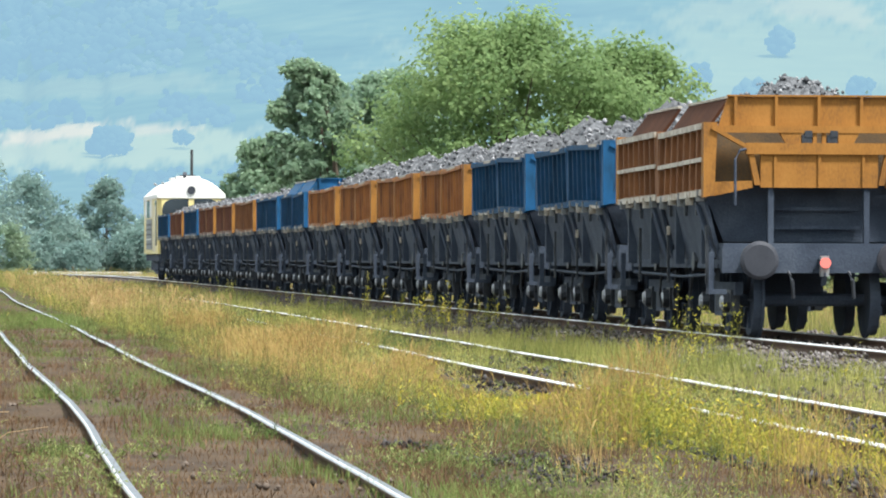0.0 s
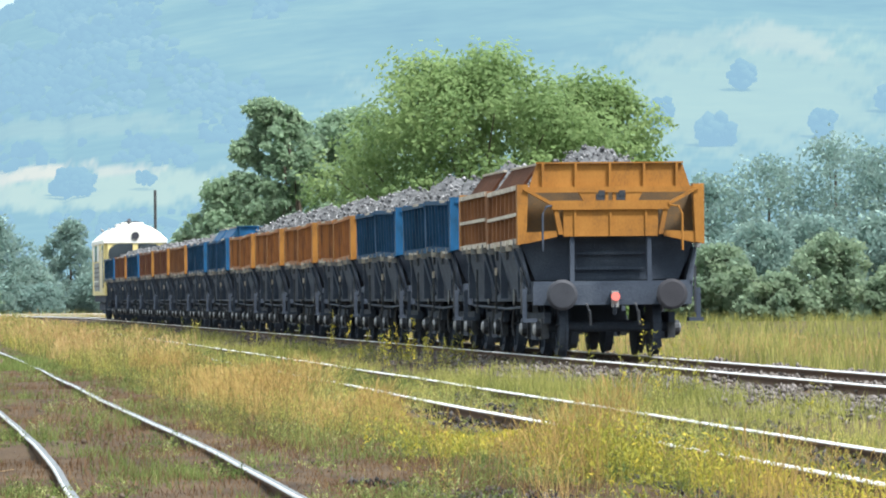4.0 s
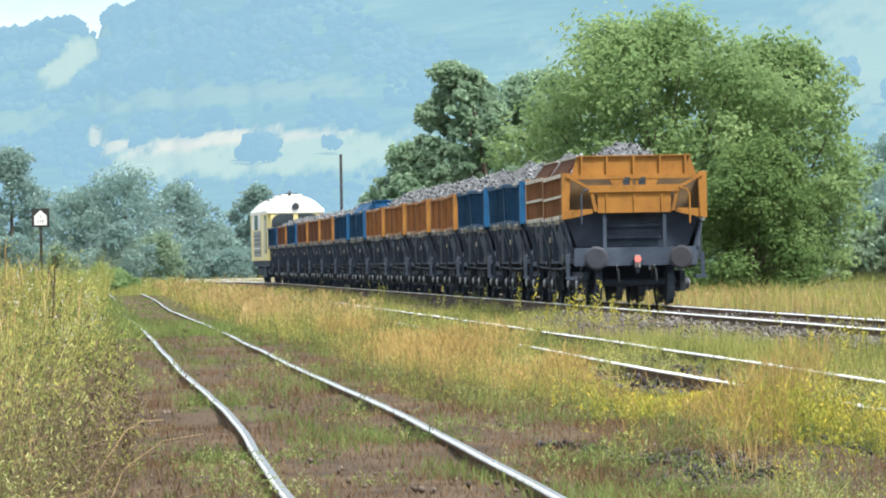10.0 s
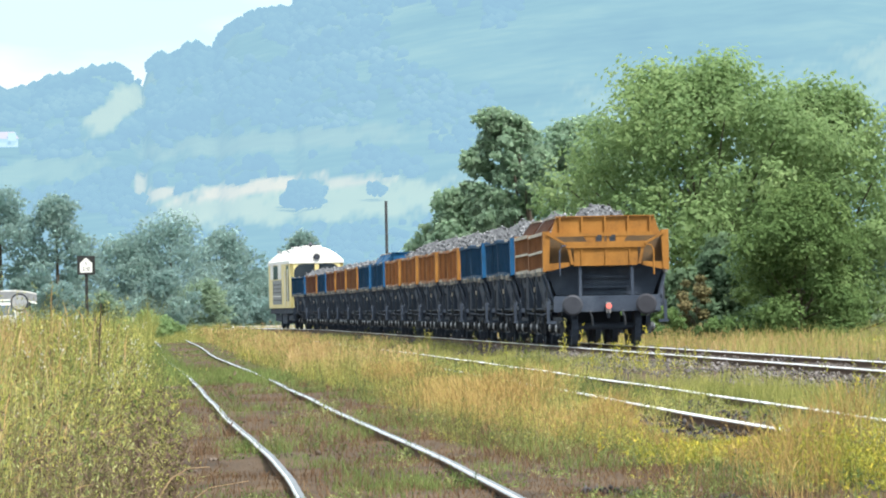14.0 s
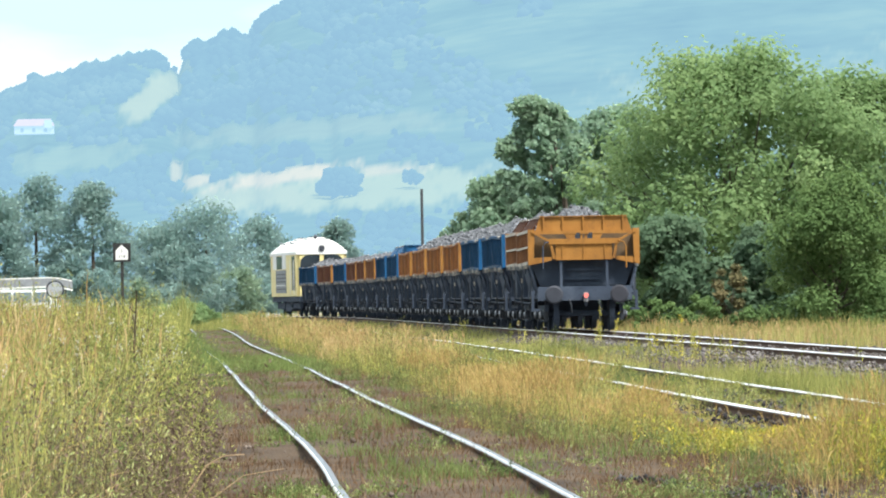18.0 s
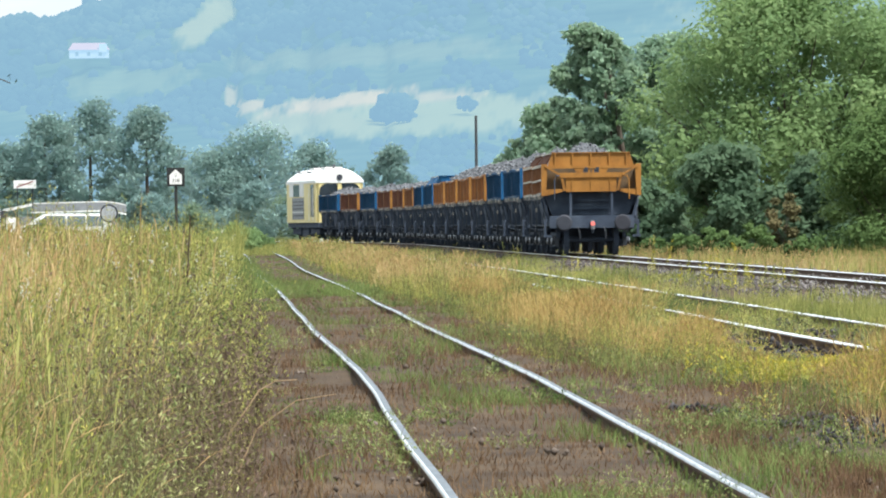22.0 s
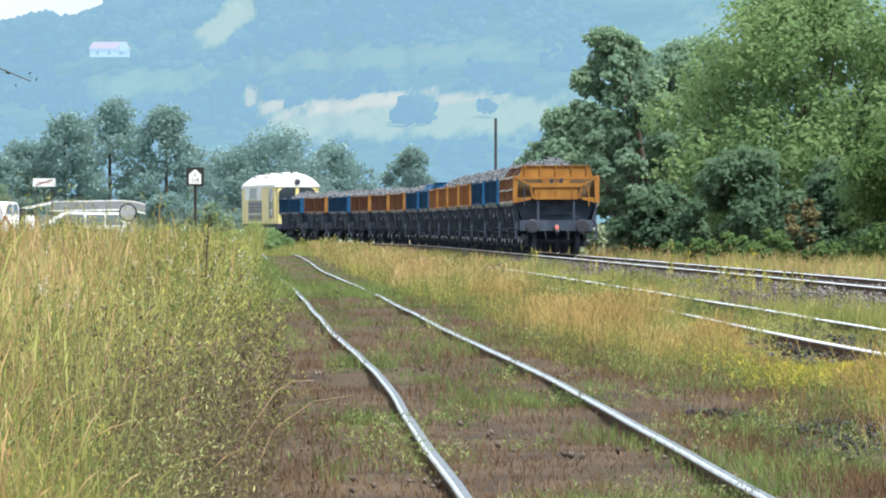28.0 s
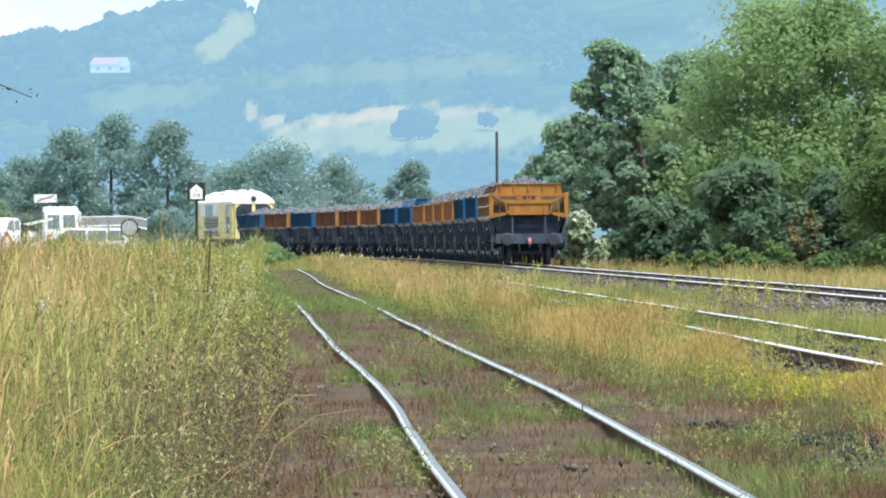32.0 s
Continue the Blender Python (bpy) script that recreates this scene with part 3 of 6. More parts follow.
def wagon(paint, board, seed, hump, midrail=False, lamp=False, flaps_up=False):
    w = new("hopper_wagon")
    for sx in (-1, 1):
        side_flap(sx, -HALF + 0.16, -0.10, board, paint, w, midrail)
        side_flap(sx, 0.10, HALF - 0.16, board, paint, w, midrail)
        part("middle_post", boxes((*sorted((sx * 1.36, sx * 1.50)), -0.07, 0.07, 1.80, 2.74)), paint if board is not BROWN else board, w)
    for sy in (-1, 1):
        end_wall(sy, paint, w, lamp, sy < 0 and (lamp or (flaps_up and not midrail)))
    # inner slopes and saddle
    bm = bmesh.new()
    prism(bm, ((-1.38, 1.82), (-0.55, 1.05), (0.55, 1.05), (1.38, 1.82), (1.36, 2.64), (-1.36, 2.64)), -HALF + 0.5, HALF - 0.5)
    part("hopper_body", bm, BLACK, w)
    for y0, y1 in ((-HALF + 0.2, -0.1), (0.1, HALF - 0.2)):
        for sx in (-1, 1):
            bm = bmesh.new()
            prism(bm, ((sx * 1.43, 1.74), (sx * 1.39, 1.76), (sx * 1.20, 1.00), (sx * 1.24, 0.97))[::sx], y0 + 0.12, y1 - 0.12)
            ch = part("discharge_chute", bm, BLACK, w)
            bm = bmesh.new()
            bar(bm, (sx * 1.31, y0 + 0.1, 1.02), (sx * 1.46, y0 + 0.5, 1.70), 0.05)
            part("chute_rib", bm, BLACK, ch)
    if flaps_up:
        for y0, y1 in ((-HALF + 0.30, -0.50), (0.40, HALF - 0.6)):
            bm = bmesh.new()
            prism(bm, ((-1.38, 2.74), (-1.14, 3.07), (-1.11, 3.05), (-1.34, 2.72)), y0, y1)
            f = part("raised_flap", bm, DARKBROWN if paint is ORANGE else BLUE, w)
            part("edge_rail", boxes((-1.155, -1.10, y0, y1, 3.075, 3.105)), WORN, f)
    v, f, z = heap(seed, hump)
    load = raw("stone_load", v, f, HEAP)
    load.parent = w
    load["label"] = "grey crushed stone heaped above the sides"
    sv, sf = stones_on(v, 4200 if lamp else 1300, seed + 50, (0.015, 0.040) if lamp else (0.024, 0.062))
    st = raw("loose_stone", sv, sf, STONE)
    st.parent = load
    # underframe and running gear
    part("underframe", boxes((-0.25, 0.25, -HALF, HALF, 0.86, 1.12), (-1.25, -1.13, -HALF, HALF, 0.90, 1.14), (1.13, 1.25, -HALF, HALF, 0.90, 1.14)), BLACK, w)
    for sx in (-1, 1):
        for y in (-3.5, -1.2, 1.2, 3.5):
            part("side_stay", boxes((*sorted((sx * 1.30, sx * 1.42)), y - 0.05, y + 0.05, 0.95, 1.80)), BLACK, w)
        part("operating_shaft", boxes((*sorted((sx * 1.20, sx * 1.26)), -HALF + 0.3, HALF - 0.3, 0.90, 0.96)), BLACK, w)
        for y in (-3.9, -0.4, 2.4):
            bm = bmesh.new()
            bar(bm, (sx * 1.40, y, 0.70), (sx * 1.40, y, 1.45), 0.035)
            lv = part("lever", bm, GREASE, w)
            if y == -0.4:
                part("grip", boxes((*sorted((sx * 1.38, sx * 1.42)), y - 0.02, y + 0.02, 1.34, 1.46)), WORN, lv)
        for y in (-3.3, -2.3, -0.9, 0.8, 2.0, 3.2):
            part("latch_bar", boxes((*sorted((sx * 1.42, sx * 1.46)), y - 0.025, y + 0.025, 1.58, 1.80)), GREASE, w)
        for y in (-2.0, 1.6):
            bm = bmesh.new()
            tube(bm, [(sx * 1.0, y, 0.98), (sx * 1.30, y, 0.98)], 0.13, 12)
            part("air_valve", bm, GREASE, w)
        bm = bmesh.new()
        tube(bm, [(sx * 1.29, -HALF + 0.4, 0.82), (sx * 1.29, -1.0, 0.78), (sx * 1.29, HALF - 0.4, 0.83)], 0.022, 6)
        part("brake_pipe", bm, BLACK, w)
        for y in (-1.45, 1.45, 0.1):
            bm = bmesh.new()
            tube(bm, [(sx * 1.22, y, 0.86), (sx * 1.24, y + 0.12, 0.52), (sx * 1.22, y + 0.1, 0.34)], 0.02, 6)
            part("hanger", bm, GREASE, w)
    part("brake_cylinder", boxes((-0.7, 0.7, -0.4, 0.4, 0.55, 0.86)), BLACK, w)
    axles = []
    for by in (-2.75, 2.75):
        for sx in (-1, 1):
            bm = bmesh.new()
            box(bm, *sorted((sx * 0.95, sx * 1.05)), by - 1.25, by + 1.25, 0.55, 0.72)
            box(bm, *sorted((sx * 0.93, sx * 1.07)), by - 0.35, by + 0.35, 0.28, 0.60)
            part("bogie_frame", bm, BLACK, w)
            for ay in (-0.9, 0.9):
                bm = bmesh.new()
                tube(bm, [(sx * 1.0, by + ay, 0.46), (sx * 1.16, by + ay, 0.46)], [0.15, 0.12], 12)
                box(bm, *sorted((sx * 0.96, sx * 1.08)), by + ay - 0.17, by + ay + 0.17, 0.30, 0.62)
                ab = part("axle_box", bm, GREASE, w)
                bm = bmesh.new()
                tube(bm, [(sx * 1.16, by + ay, 0.46), (sx * 1.19, by + ay, 0.46)], [0.095, 0.07], 12)
                part("end_cap", bm, CAP, ab, "bright steel end cap")
            for k in (-0.12, 0.12):
                bm = bmesh.new()
                tube(bm, [(sx * 1.0, by + k, 0.34), (sx * 1.0, by + k, 0.56)], 0.09, 10)
                part("spring", bm, GREASE, w)
        for ay in (-0.9, 0.9):
            a = part("wheelset", wheelset(), BLACK, w)
            a.location = (0, by + ay, 0.49)
            axles.append(a)
    for sy in (-1, 1):
        for sx in (-1, 1):
            st = part("corner_step", boxes((*sorted((sx * 1.22, sx * 1.45)), *sorted((sy * (HALF - 0.05), sy * (HALF + 0.22))), 0.57, 0.63)), BLACK, w)
            part("step_hanger", boxes((*sorted((sx * 1.36, sx * 1.43)), *sorted((sy * (HALF + 0.02), sy * (HALF + 0.06))), 0.63, 1.10)), BLACK, st)
    if lamp:
        bm = bmesh.new()
        tube(bm, [(-0.0, -HALF - 0.47, 0.97), (-0.0, -HALF - 0.54, 0.97)], 0.066, 18)
        tl = part("tail_lamp", bm, LIT, w, "round lit red tail lamp")
        part("lamp_bracket", boxes((-0.055, 0.055, -HALF - 0.465, -HALF - 0.38, 0.80, 1.06)), GALV, tl)
    return w, axles


TWO = [(-1.7, 1.1, 0.66), (1.9, 1.0, 0.56)]
LOW = [(-1.8, 1.2, 0.46), (2.0, 1.1, 0.36)]
FLAT = [(-2.0, 1.2, 0.36), (2.2, 1.2, 0.44)]
kinds = {
    "brown": (ORANGE, BROWN, 1, [(-2.3, 0.85, 0.70), (1.6, 1.7, 0.54)], True, True, True, "orange-ended hopper wagon with brown ribbed sides"),
    "blue": (BLUE, BLUESHADE, 2, TWO, False, False, False, "blue hopper wagon with ribbed side flaps, heaped with stone"),
    "orange": (ORANGE, ORBROWN, 3, TWO, False, False, False, "orange hopper wagon with worn ribbed flaps"),
    "navy": (BLUE, BLUESHADE, 4, FLAT, False, False, False, "dark blue hopper wagon with ribbed flaps and a low load"),
    "open": (BLUE, BLUESHADE, 7, FLAT, False, False, True, "dark blue hopper wagon with its top flaps standing open"),
    "rust": (ORANGE, RUST, 5, FLAT, False, False, False, "rusty red-brown hopper wagon with orange posts and a low load"),
    "worn": (ORANGE, BROWN, 6, LOW, False, False, False, "brown hopper wagon with pale worn flap edges and orange posts"),
}
ORDER = ["brown", "blue", "blue", "orange", "orange", "orange", "orange", "open", "navy", "worn", "rust", "rust", "navy", "rust", "navy"]
built, train, axles_of = {}, [], {}
for kname in ORDER:
    if kname not in built:
        p_, b_, s_, h_, mr_, la_, fu_, lab = kinds[kname]
        w_, ax_ = wagon(p_, b_, s_, h_, mr_, la_, fu_)
        tagged(w_, lab, "hopper wagon", "wagons of the stone train")
        built[kname] = w_
        axles_of[w_.name] = ax_
        train.append(w_)
    else:
        w_ = copy_thing(built[kname], pose(0, 0, 0))
        axles_of[w_.name] = [o for o in w_.children if o.name.startswith("wheelset")]
        train.append(w_)


# ---- the locomotive at the head ----
def locomotive():
    l = tagged(new("locomotive"), "pale yellow diesel locomotive with white upper body and domed white roof", "locomotive")
    h, w = 6.2, 1.40
    bm = bmesh.new()
    prism(bm, ((-w, 1.15), (w, 1.15), (w + 0.02, 3.55), (-w - 0.02, 3.55)), -h, h)
    bmesh.ops.bevel(bm, geom=[e for e in bm.edges if abs(e.verts[0].co.z - e.verts[1].co.z) > 1], offset=0.16, segments=3, affect="EDGES")
    part("body", bm, CREAM, l)
    bm = bmesh.new()
    arc = [(w + 0.05, 3.50)] + [((w + 0.05) * u, 3.66 + 0.72 * (1 - abs(u) ** 2.3)) for u in np.linspace(1, -1, 19)] + [(-w - 0.05, 3.50)]
    rings = []
    for y, k in ((-h - 0.04, 0.70), (-h + 0.10, 0.90), (-h + 0.6, 1.0), (h - 0.6, 1.0), (h - 0.10, 0.90), (h + 0.04, 0.70)):
        rings.append([bm.verts.new((x * (0.97 + 0.03 * k), y, 3.50 + (z - 3.50) * k)) for x, z in arc])
    for p, q in zip(rings, rings[1:]):
        for i in range(len(arc)):
            j = (i + 1) % len(arc)
            bm.faces.new((p[i], q[i], q[j], p[j]))
    bm.faces.new(rings[0])
    bm.faces.new(rings[-1][::-1])
    part("roof", bm, WHITE, l, "domed white roof")
    for y in (-3.0, 1.5):
        hatch = part("roof_hatch", boxes((-0.5, 0.5, y - 0.9, y + 0.9, 4.34, 4.46)), WHITE, l)
        part("roof_fan", boxes((-0.32, 0.32, y - 0.5, y + 0.5, 4.462, 4.52)), BUFFER, hatch)
    for x, y in ((-1.05, 2.0), (-0.85, -1.0), (0.35, -4.4)):
        bm = bmesh.new()
        bar(bm, (x, y, 4.15), (x, y + 2.2, 4.25), 0.07)
        part("roof_rail", bm, GALV, l)
    bm = bmesh.new()
    tube(bm, [(-0.25, -h + 0.9, 4.2), (-0.25, -h + 0.5, 4.55)], [0.05, 0.09], 10)
    part("horn", bm, BUFFER, l)
    for end in (-1, 1):
        for sx in (-1, 1):
            out = []
            for k in range(7):
                a = math.pi * k / 12
                out.append((sx * (0.72 + 0.50 * math.sin(a)) if k else sx * 0.72, 3.05 + 0.42 * math.cos(a)))
            pane = [(sx * 0.12, 2.50), (sx * 1.22, 2.50)] + out[::-1] + [(sx * 0.12, 3.47)]
            bm = bmesh.new()
            prism(bm, pane[::sx], *sorted((end * (h - 0.02), end * (h + 0.025))))
            part("windscreen", bm, DARKGLASS, l, "dark arched windscreen")
            bm = bmesh.new()
            bar(bm, (sx * 0.35, end * (h + 0.04), 2.55), (sx * 0.62, end * (h + 0.04), 3.05), 0.025)
            part("wiper", bm, SIGNBLACK, l)
            bm = bmesh.new()
            tube(bm, [(sx * 0.95, end * (h - 0.02), 1.75), (sx * 0.95, end * (h + 0.08), 1.75)], [0.15, 0.12], 14)
            part("lamp", bm, WORN, l)
            bm = bmesh.new()
            tube(bm, [(sx * 0.875, end * h, 1.0), (sx * 0.875, end * (h + 0.5), 1.0)], [0.13, 0.10], 12)
            tube(bm, [(sx * 0.875, end * (h + 0.5), 1.0), (sx * 0.875, end * (h + 0.55), 1.0)], 0.24, 18)
            part("buffer", bm, BLACK, l)
        bm = bmesh.new()
        tube(bm, [(0, end * (h - 0.3), 3.83), (0, end * (h + 0.10), 3.83)], [0.2, 0.17], 14)
        part("headlamp", bm, BUFFER, l)
    for sx in (-1, 1):
        S_ = lambda a, b: sorted((sx * (w + a), sx * (w + b)))
        for y0, y1 in ((3.2, 4.8), (-1.2, 0.5)):
            part("white_panel", boxes((*S_(-0.02, 0.035), y0, y1, 2.72, 3.50)), WHITE, l, "white side panel")
        part("side_window", boxes((*S_(-0.02, 0.03), 0.55, 3.15, 2.72, 3.45)), DARKGLASS, l)
        door = part("engine_door", boxes((*S_(-0.02, 0.03), -1.2, 3.6, 1.35, 2.66)), GALV, l, "grey louvred engine door")
        for z in np.arange(1.55, 2.6, 0.21):
            part("louvre", boxes((*S_(0.031, 0.05), -1.1, 3.5, z, z + 0.05)), WHITE if 1.7 < z < 1.8 else BUFFER, door)
        # A dark panel stands in for the shade inside the open doorway.
        part("cab_door", boxes((*S_(-0.02, 0.03), -5.2, -3.9, 1.5, 3.42)), DARKGLASS, l, "dark panel for the open cab doorway")
        for y in (-5.35, -3.75):
            bm = bmesh.new()
            tube(bm, [(sx * (w + 0.09), y, 1.25), (sx * (w + 0.09), y, 3.2)], 0.022, 6)
            part("handrail", bm, WHITE, l)
        for z in (0.45, 0.75):
            part("cab_step", boxes((*S_(-0.12, 0.10), -5.2, -4.1, z, z + 0.04)), BUFFER, l)
    part("underframe", boxes((-1.3, 1.3, -h - 0.05, h + 0.05, 0.85, 1.148)), BLACK, l)
    part("fuel_tank", boxes((-1.15, 1.15, -1.3, 1.3, 0.3, 0.848)), BLACK, l)
    for by in (-3.7, 3.7):
        for sx in (-1, 1):
            part("bogie_frame", boxes((*sorted((sx * 1.0, sx * 1.12)), by - 1.7, by + 1.7, 0.45, 0.8)), BLACK, l)
        for ay in (-1.1, 1.1):
            a = part("wheelset", wheelset(), BLACK, l)
            a.location = (0, by + ay, 0.49)
    return l


loco = locomotive()

movers = []


def place(px, y):
    """x at the distance y on a bearing, given in 1/9000 of the distance with 784 at x = 0."""
    return (px - 784) / 9000 * y


# ---- hills behind the valley ----
def ridge(px):
    """Elevation of the skyline over the horizon at a bearing, in 1/9000 of the distance."""
    px = np.asarray(px, float)
    return np.interp(px, [-900, -200, 0, 93, 113, 143, 193, 205, 263, 298, 343, 363, 413, 438, 463, 471, 493, 513, 543, 563, 573, 591, 608, 633, 693, 728, 743, 793, 950, 1200, 1700, 2300, 3200],
                     [120, 300, 350, 370, 357, 363, 380, 394, 395, 414, 416, 427, 431, 424, 404, 434, 450, 445, 464, 472, 460, 460, 488, 512, 530, 524, 548, 572, 610, 655, 705, 690, 590]) - 4


def rolling(px, f):
    return 5 * np.sin(px * 0.021 + 5 * f + 1) + 3.5 * np.sin(px * 0.043 - 11 * f) + 2.5 * np.sin(px * 0.011 + 19 * f + 2)


def hill_at(px, f):
    """A point of the hillside: f runs from its foot to the skyline."""
    px, f = np.asarray(px, float), np.asarray(f, float)
    y = 1050 + 1350 * f
    el = ridge(px) * (0.42 * f + 0.58 * f * f * (3 - 2 * f)) + rolling(px, f) * np.sin(math.pi * f) * 0.15
    return np.stack([(px - 784) / 9000 * y, y, 1.4 + el / 9000 * y], -1)


def hill_f(px, el):
    """How far up the hill an elevation lies."""
    f = np.linspace(0, 1, 200)
    e = ridge(px) * (0.42 * f + 0.58 * f * f * (3 - 2 * f))
    return float(np.interp(el, e, f))


# Haze is mixed into hillside and woods as blue emission.
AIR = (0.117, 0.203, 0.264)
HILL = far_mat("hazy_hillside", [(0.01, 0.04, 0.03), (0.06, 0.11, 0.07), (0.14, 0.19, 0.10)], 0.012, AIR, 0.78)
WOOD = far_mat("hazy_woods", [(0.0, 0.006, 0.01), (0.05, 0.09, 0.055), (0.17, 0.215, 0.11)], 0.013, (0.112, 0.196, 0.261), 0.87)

# open land on the slope: bearing and elevation of the middle, half sizes, slope, cover (meadow, dry stubble)
OPEN = [(640, 216, 115, 13, 0.13, 0.2, 1.0), (492, 212, 30, 10, 0.1, 0.1, 0.8), (835, 226, 60, 9, 0.0, 0.2, 0.7), (790, 190, 250, 32, 0.04, 0.70, 0.14), (590, 184, 120, 24, 0.05, 0.6, 0.22),
        (700, 300, 240, 18, 0.06, 0.22, 0.06), (415, 364, 68, 24, 0.0, 0.60, 0.22), (455, 228, 10, 18, 0.3, 0.1, 0.6), (2010, 448, 95, 26, -0.15, 0.3, 0.32), (1950, 345, 260, 100, 0.05, 0.42, 0.06), (2260, 380, 150, 70, 0.1, 0.22, 0.04),
        (1830, 440, 100, 24, 0.1, 0.3, 0.12), (1500, 320, 260, 80, 0.0, 0.36, 0.05), (270, 255, 110, 22, 0.1, 0.3, 0.0)]


def cover(px, el):
    """How much meadow and dry stubble there is at a place on the slope, with ragged soft edges."""
    px, el = np.asarray(px, float), np.asarray(el, float)
    rag = 0.16 * np.sin(px * 0.055 + el * 0.09) + 0.13 * np.sin(px * 0.13 - el * 0.21 + 1) + 0.10 * np.sin(px * 0.31 + el * 0.17 + 2)
    m, d = 0 * px, 0 * px
    for ox, oe, a, b, t, mm, dd in OPEN:
        u, v = (px - ox) / a, (el - oe - t * (px - ox)) / b
        if a == 68:
            u, v = (0.76 * (px - ox) + 0.65 * (el - oe)) / a, (0.76 * (el - oe) - 0.65 * (px - ox)) / b
        k = np.clip((1.15 - np.sqrt(u ** 4 + v ** 4) ** 0.5 * 1.0 + rag) * 2.2, 0, 1)
        m, d = np.maximum(m, k * mm), np.maximum(d, k * dd)
    return m, d


def hills():
    pxs, fs = np.linspace(-900, 3200, 600), np.linspace(0, 1, 84)
    g = np.array([hill_at(pxs, np.full_like(pxs, f)) for f in fs])
    m, d = cover(np.tile(pxs, len(fs)), ((g[..., 2] - 1.4) / g[..., 1] * 9000).ravel())
    g[0, :, 2] = -2
    c = len(pxs)
    i = (np.arange(len(fs) - 1)[:, None] * c + np.arange(c - 1)[None]).ravel()
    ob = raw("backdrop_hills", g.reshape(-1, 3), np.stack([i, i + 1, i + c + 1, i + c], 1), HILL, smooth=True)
    tagged(ob, "wooded blue hillside with pale fields in summer haze", "hills", kind="structure")
    n, ln = HILL.node_tree.nodes, HILL.node_tree.links.new
    base = n["Principled BSDF"].inputs["Base Color"]
    for key, val, col in (("meadow", m, (0.34, 0.36, 0.14)), ("stubble", d, (0.56, 0.39, 0.19))):
        at = ob.data.attributes.new(key, "FLOAT", "POINT")
        at.data.foreach_set("value", val.astype(np.float32))
        an, mx = n.new("ShaderNodeAttribute"), n.new("ShaderNodeMix")
        an.attribute_name, mx.data_type = key, "RGBA"
        ln(an.outputs["Fac"], mx.inputs[0])
        ln(base.links[0].from_socket, mx.inputs[6])
        mx.inputs[7].default_value = (*col, 1)
        ln(mx.outputs[2], base)


hills()


def clumps_far():
    """Far woods: lumpy crowns all over the slope, left out on the open land."""
    r = np.random.default_rng(5)
    pts, rad = [], []
    n = 24000
    px, f = r.uniform(-500, 2800, n), r.uniform(0.02, 1.0, n) ** 0.8
    f[:1500] = 1.0 - r.uniform(0, 0.012, 1500)
    dens = 0.5 + 0.28 * (np.sin(px * 0.023 + 6 * f) * np.sin(f * 15 + px * 0.006) + 0.6 * np.sin(px * 0.051 - 9 * f + 2) * np.sin(f * 33 + 1) + 0.5 * np.sin(px * 0.009 + f * 21))
    for x, g, dn in zip(px, f, dens):
        p = hill_at(x, g)
        el = (p[2] - 1.4) / p[1] * 9000
        if g < 0.985 and dn < 0.30 + 0.75 * min(1.0, max(0.0, (x - 850) / 450)):
            continue
        s = r.uniform(1.3, 3.4) * (1.15 if g > 0.985 else 0.55 + 0.5 * g)
        rise = 9000 * 1.3 * s / p[1]
        if max(np.maximum(*cover([x, x, x], [el, el + 0.6 * rise, el + rise])) * (1.0, 1.0, 1.0)) > 0.05 + (0.07 if x < 1100 else 0.40) * r.random():
            continue
        if any(abs(x - ox) < 45 and -40 < el - oe < 25 for ox, oe in ((205, 308),)):
            continue
        pts.append(p + (0, 0, s * 0.45))
        rad.append(s)
    for x, el, s in ((745, 203, 8), (728, 200, 6.5), (762, 206, 6.5), (756, 198, 5), (868, 213, 3.5), (878, 211, 3), (1936, 388, 8), (1786, 322, 7), (1886, 288, 9), (2201, 348, 8), (2265, 415, 8), (2080, 300, 7)):
        p = hill_at(x, hill_f(x, el)) * (0.975, 0.975, 1)
        p[2] = 1.4 + el / 9000 * p[1]
        for k in range(60):
            d = r.standard_normal(3)
            d *= r.random() ** 0.4 / np.linalg.norm(d)
            pts.append(p + d * (0.62 * s, 0.4 * s, 0.58 * s))
            rad.append(s * r.uniform(0.16, 0.30))
    bm = bmesh.new()
    bmesh.ops.create_icosphere(bm, subdivisions=1, radius=1.0)
    bv = np.array([v.co[:] for v in bm.verts])
    bf = np.array([[v.index for v in q.verts] for q in bm.faces])
    bm.free()
    pts, rad = np.array(pts), np.array(rad)
    k = len(pts)
    jit = 1 + 0.10 * r.standard_normal((k, len(bv), 1))
    v = bv[None] * jit * (rad[:, None, None] * np.array([1.0, 1.0, 0.95])) + pts[:, None]
    fa = (bf[None] + len(bv) * np.arange(k)[:, None, None]).reshape(-1, 3)
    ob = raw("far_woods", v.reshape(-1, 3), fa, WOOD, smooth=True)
    tagged(ob, "hazy blue-green woods covering the far hillside", "woods", kind="stuff")


clumps_far()


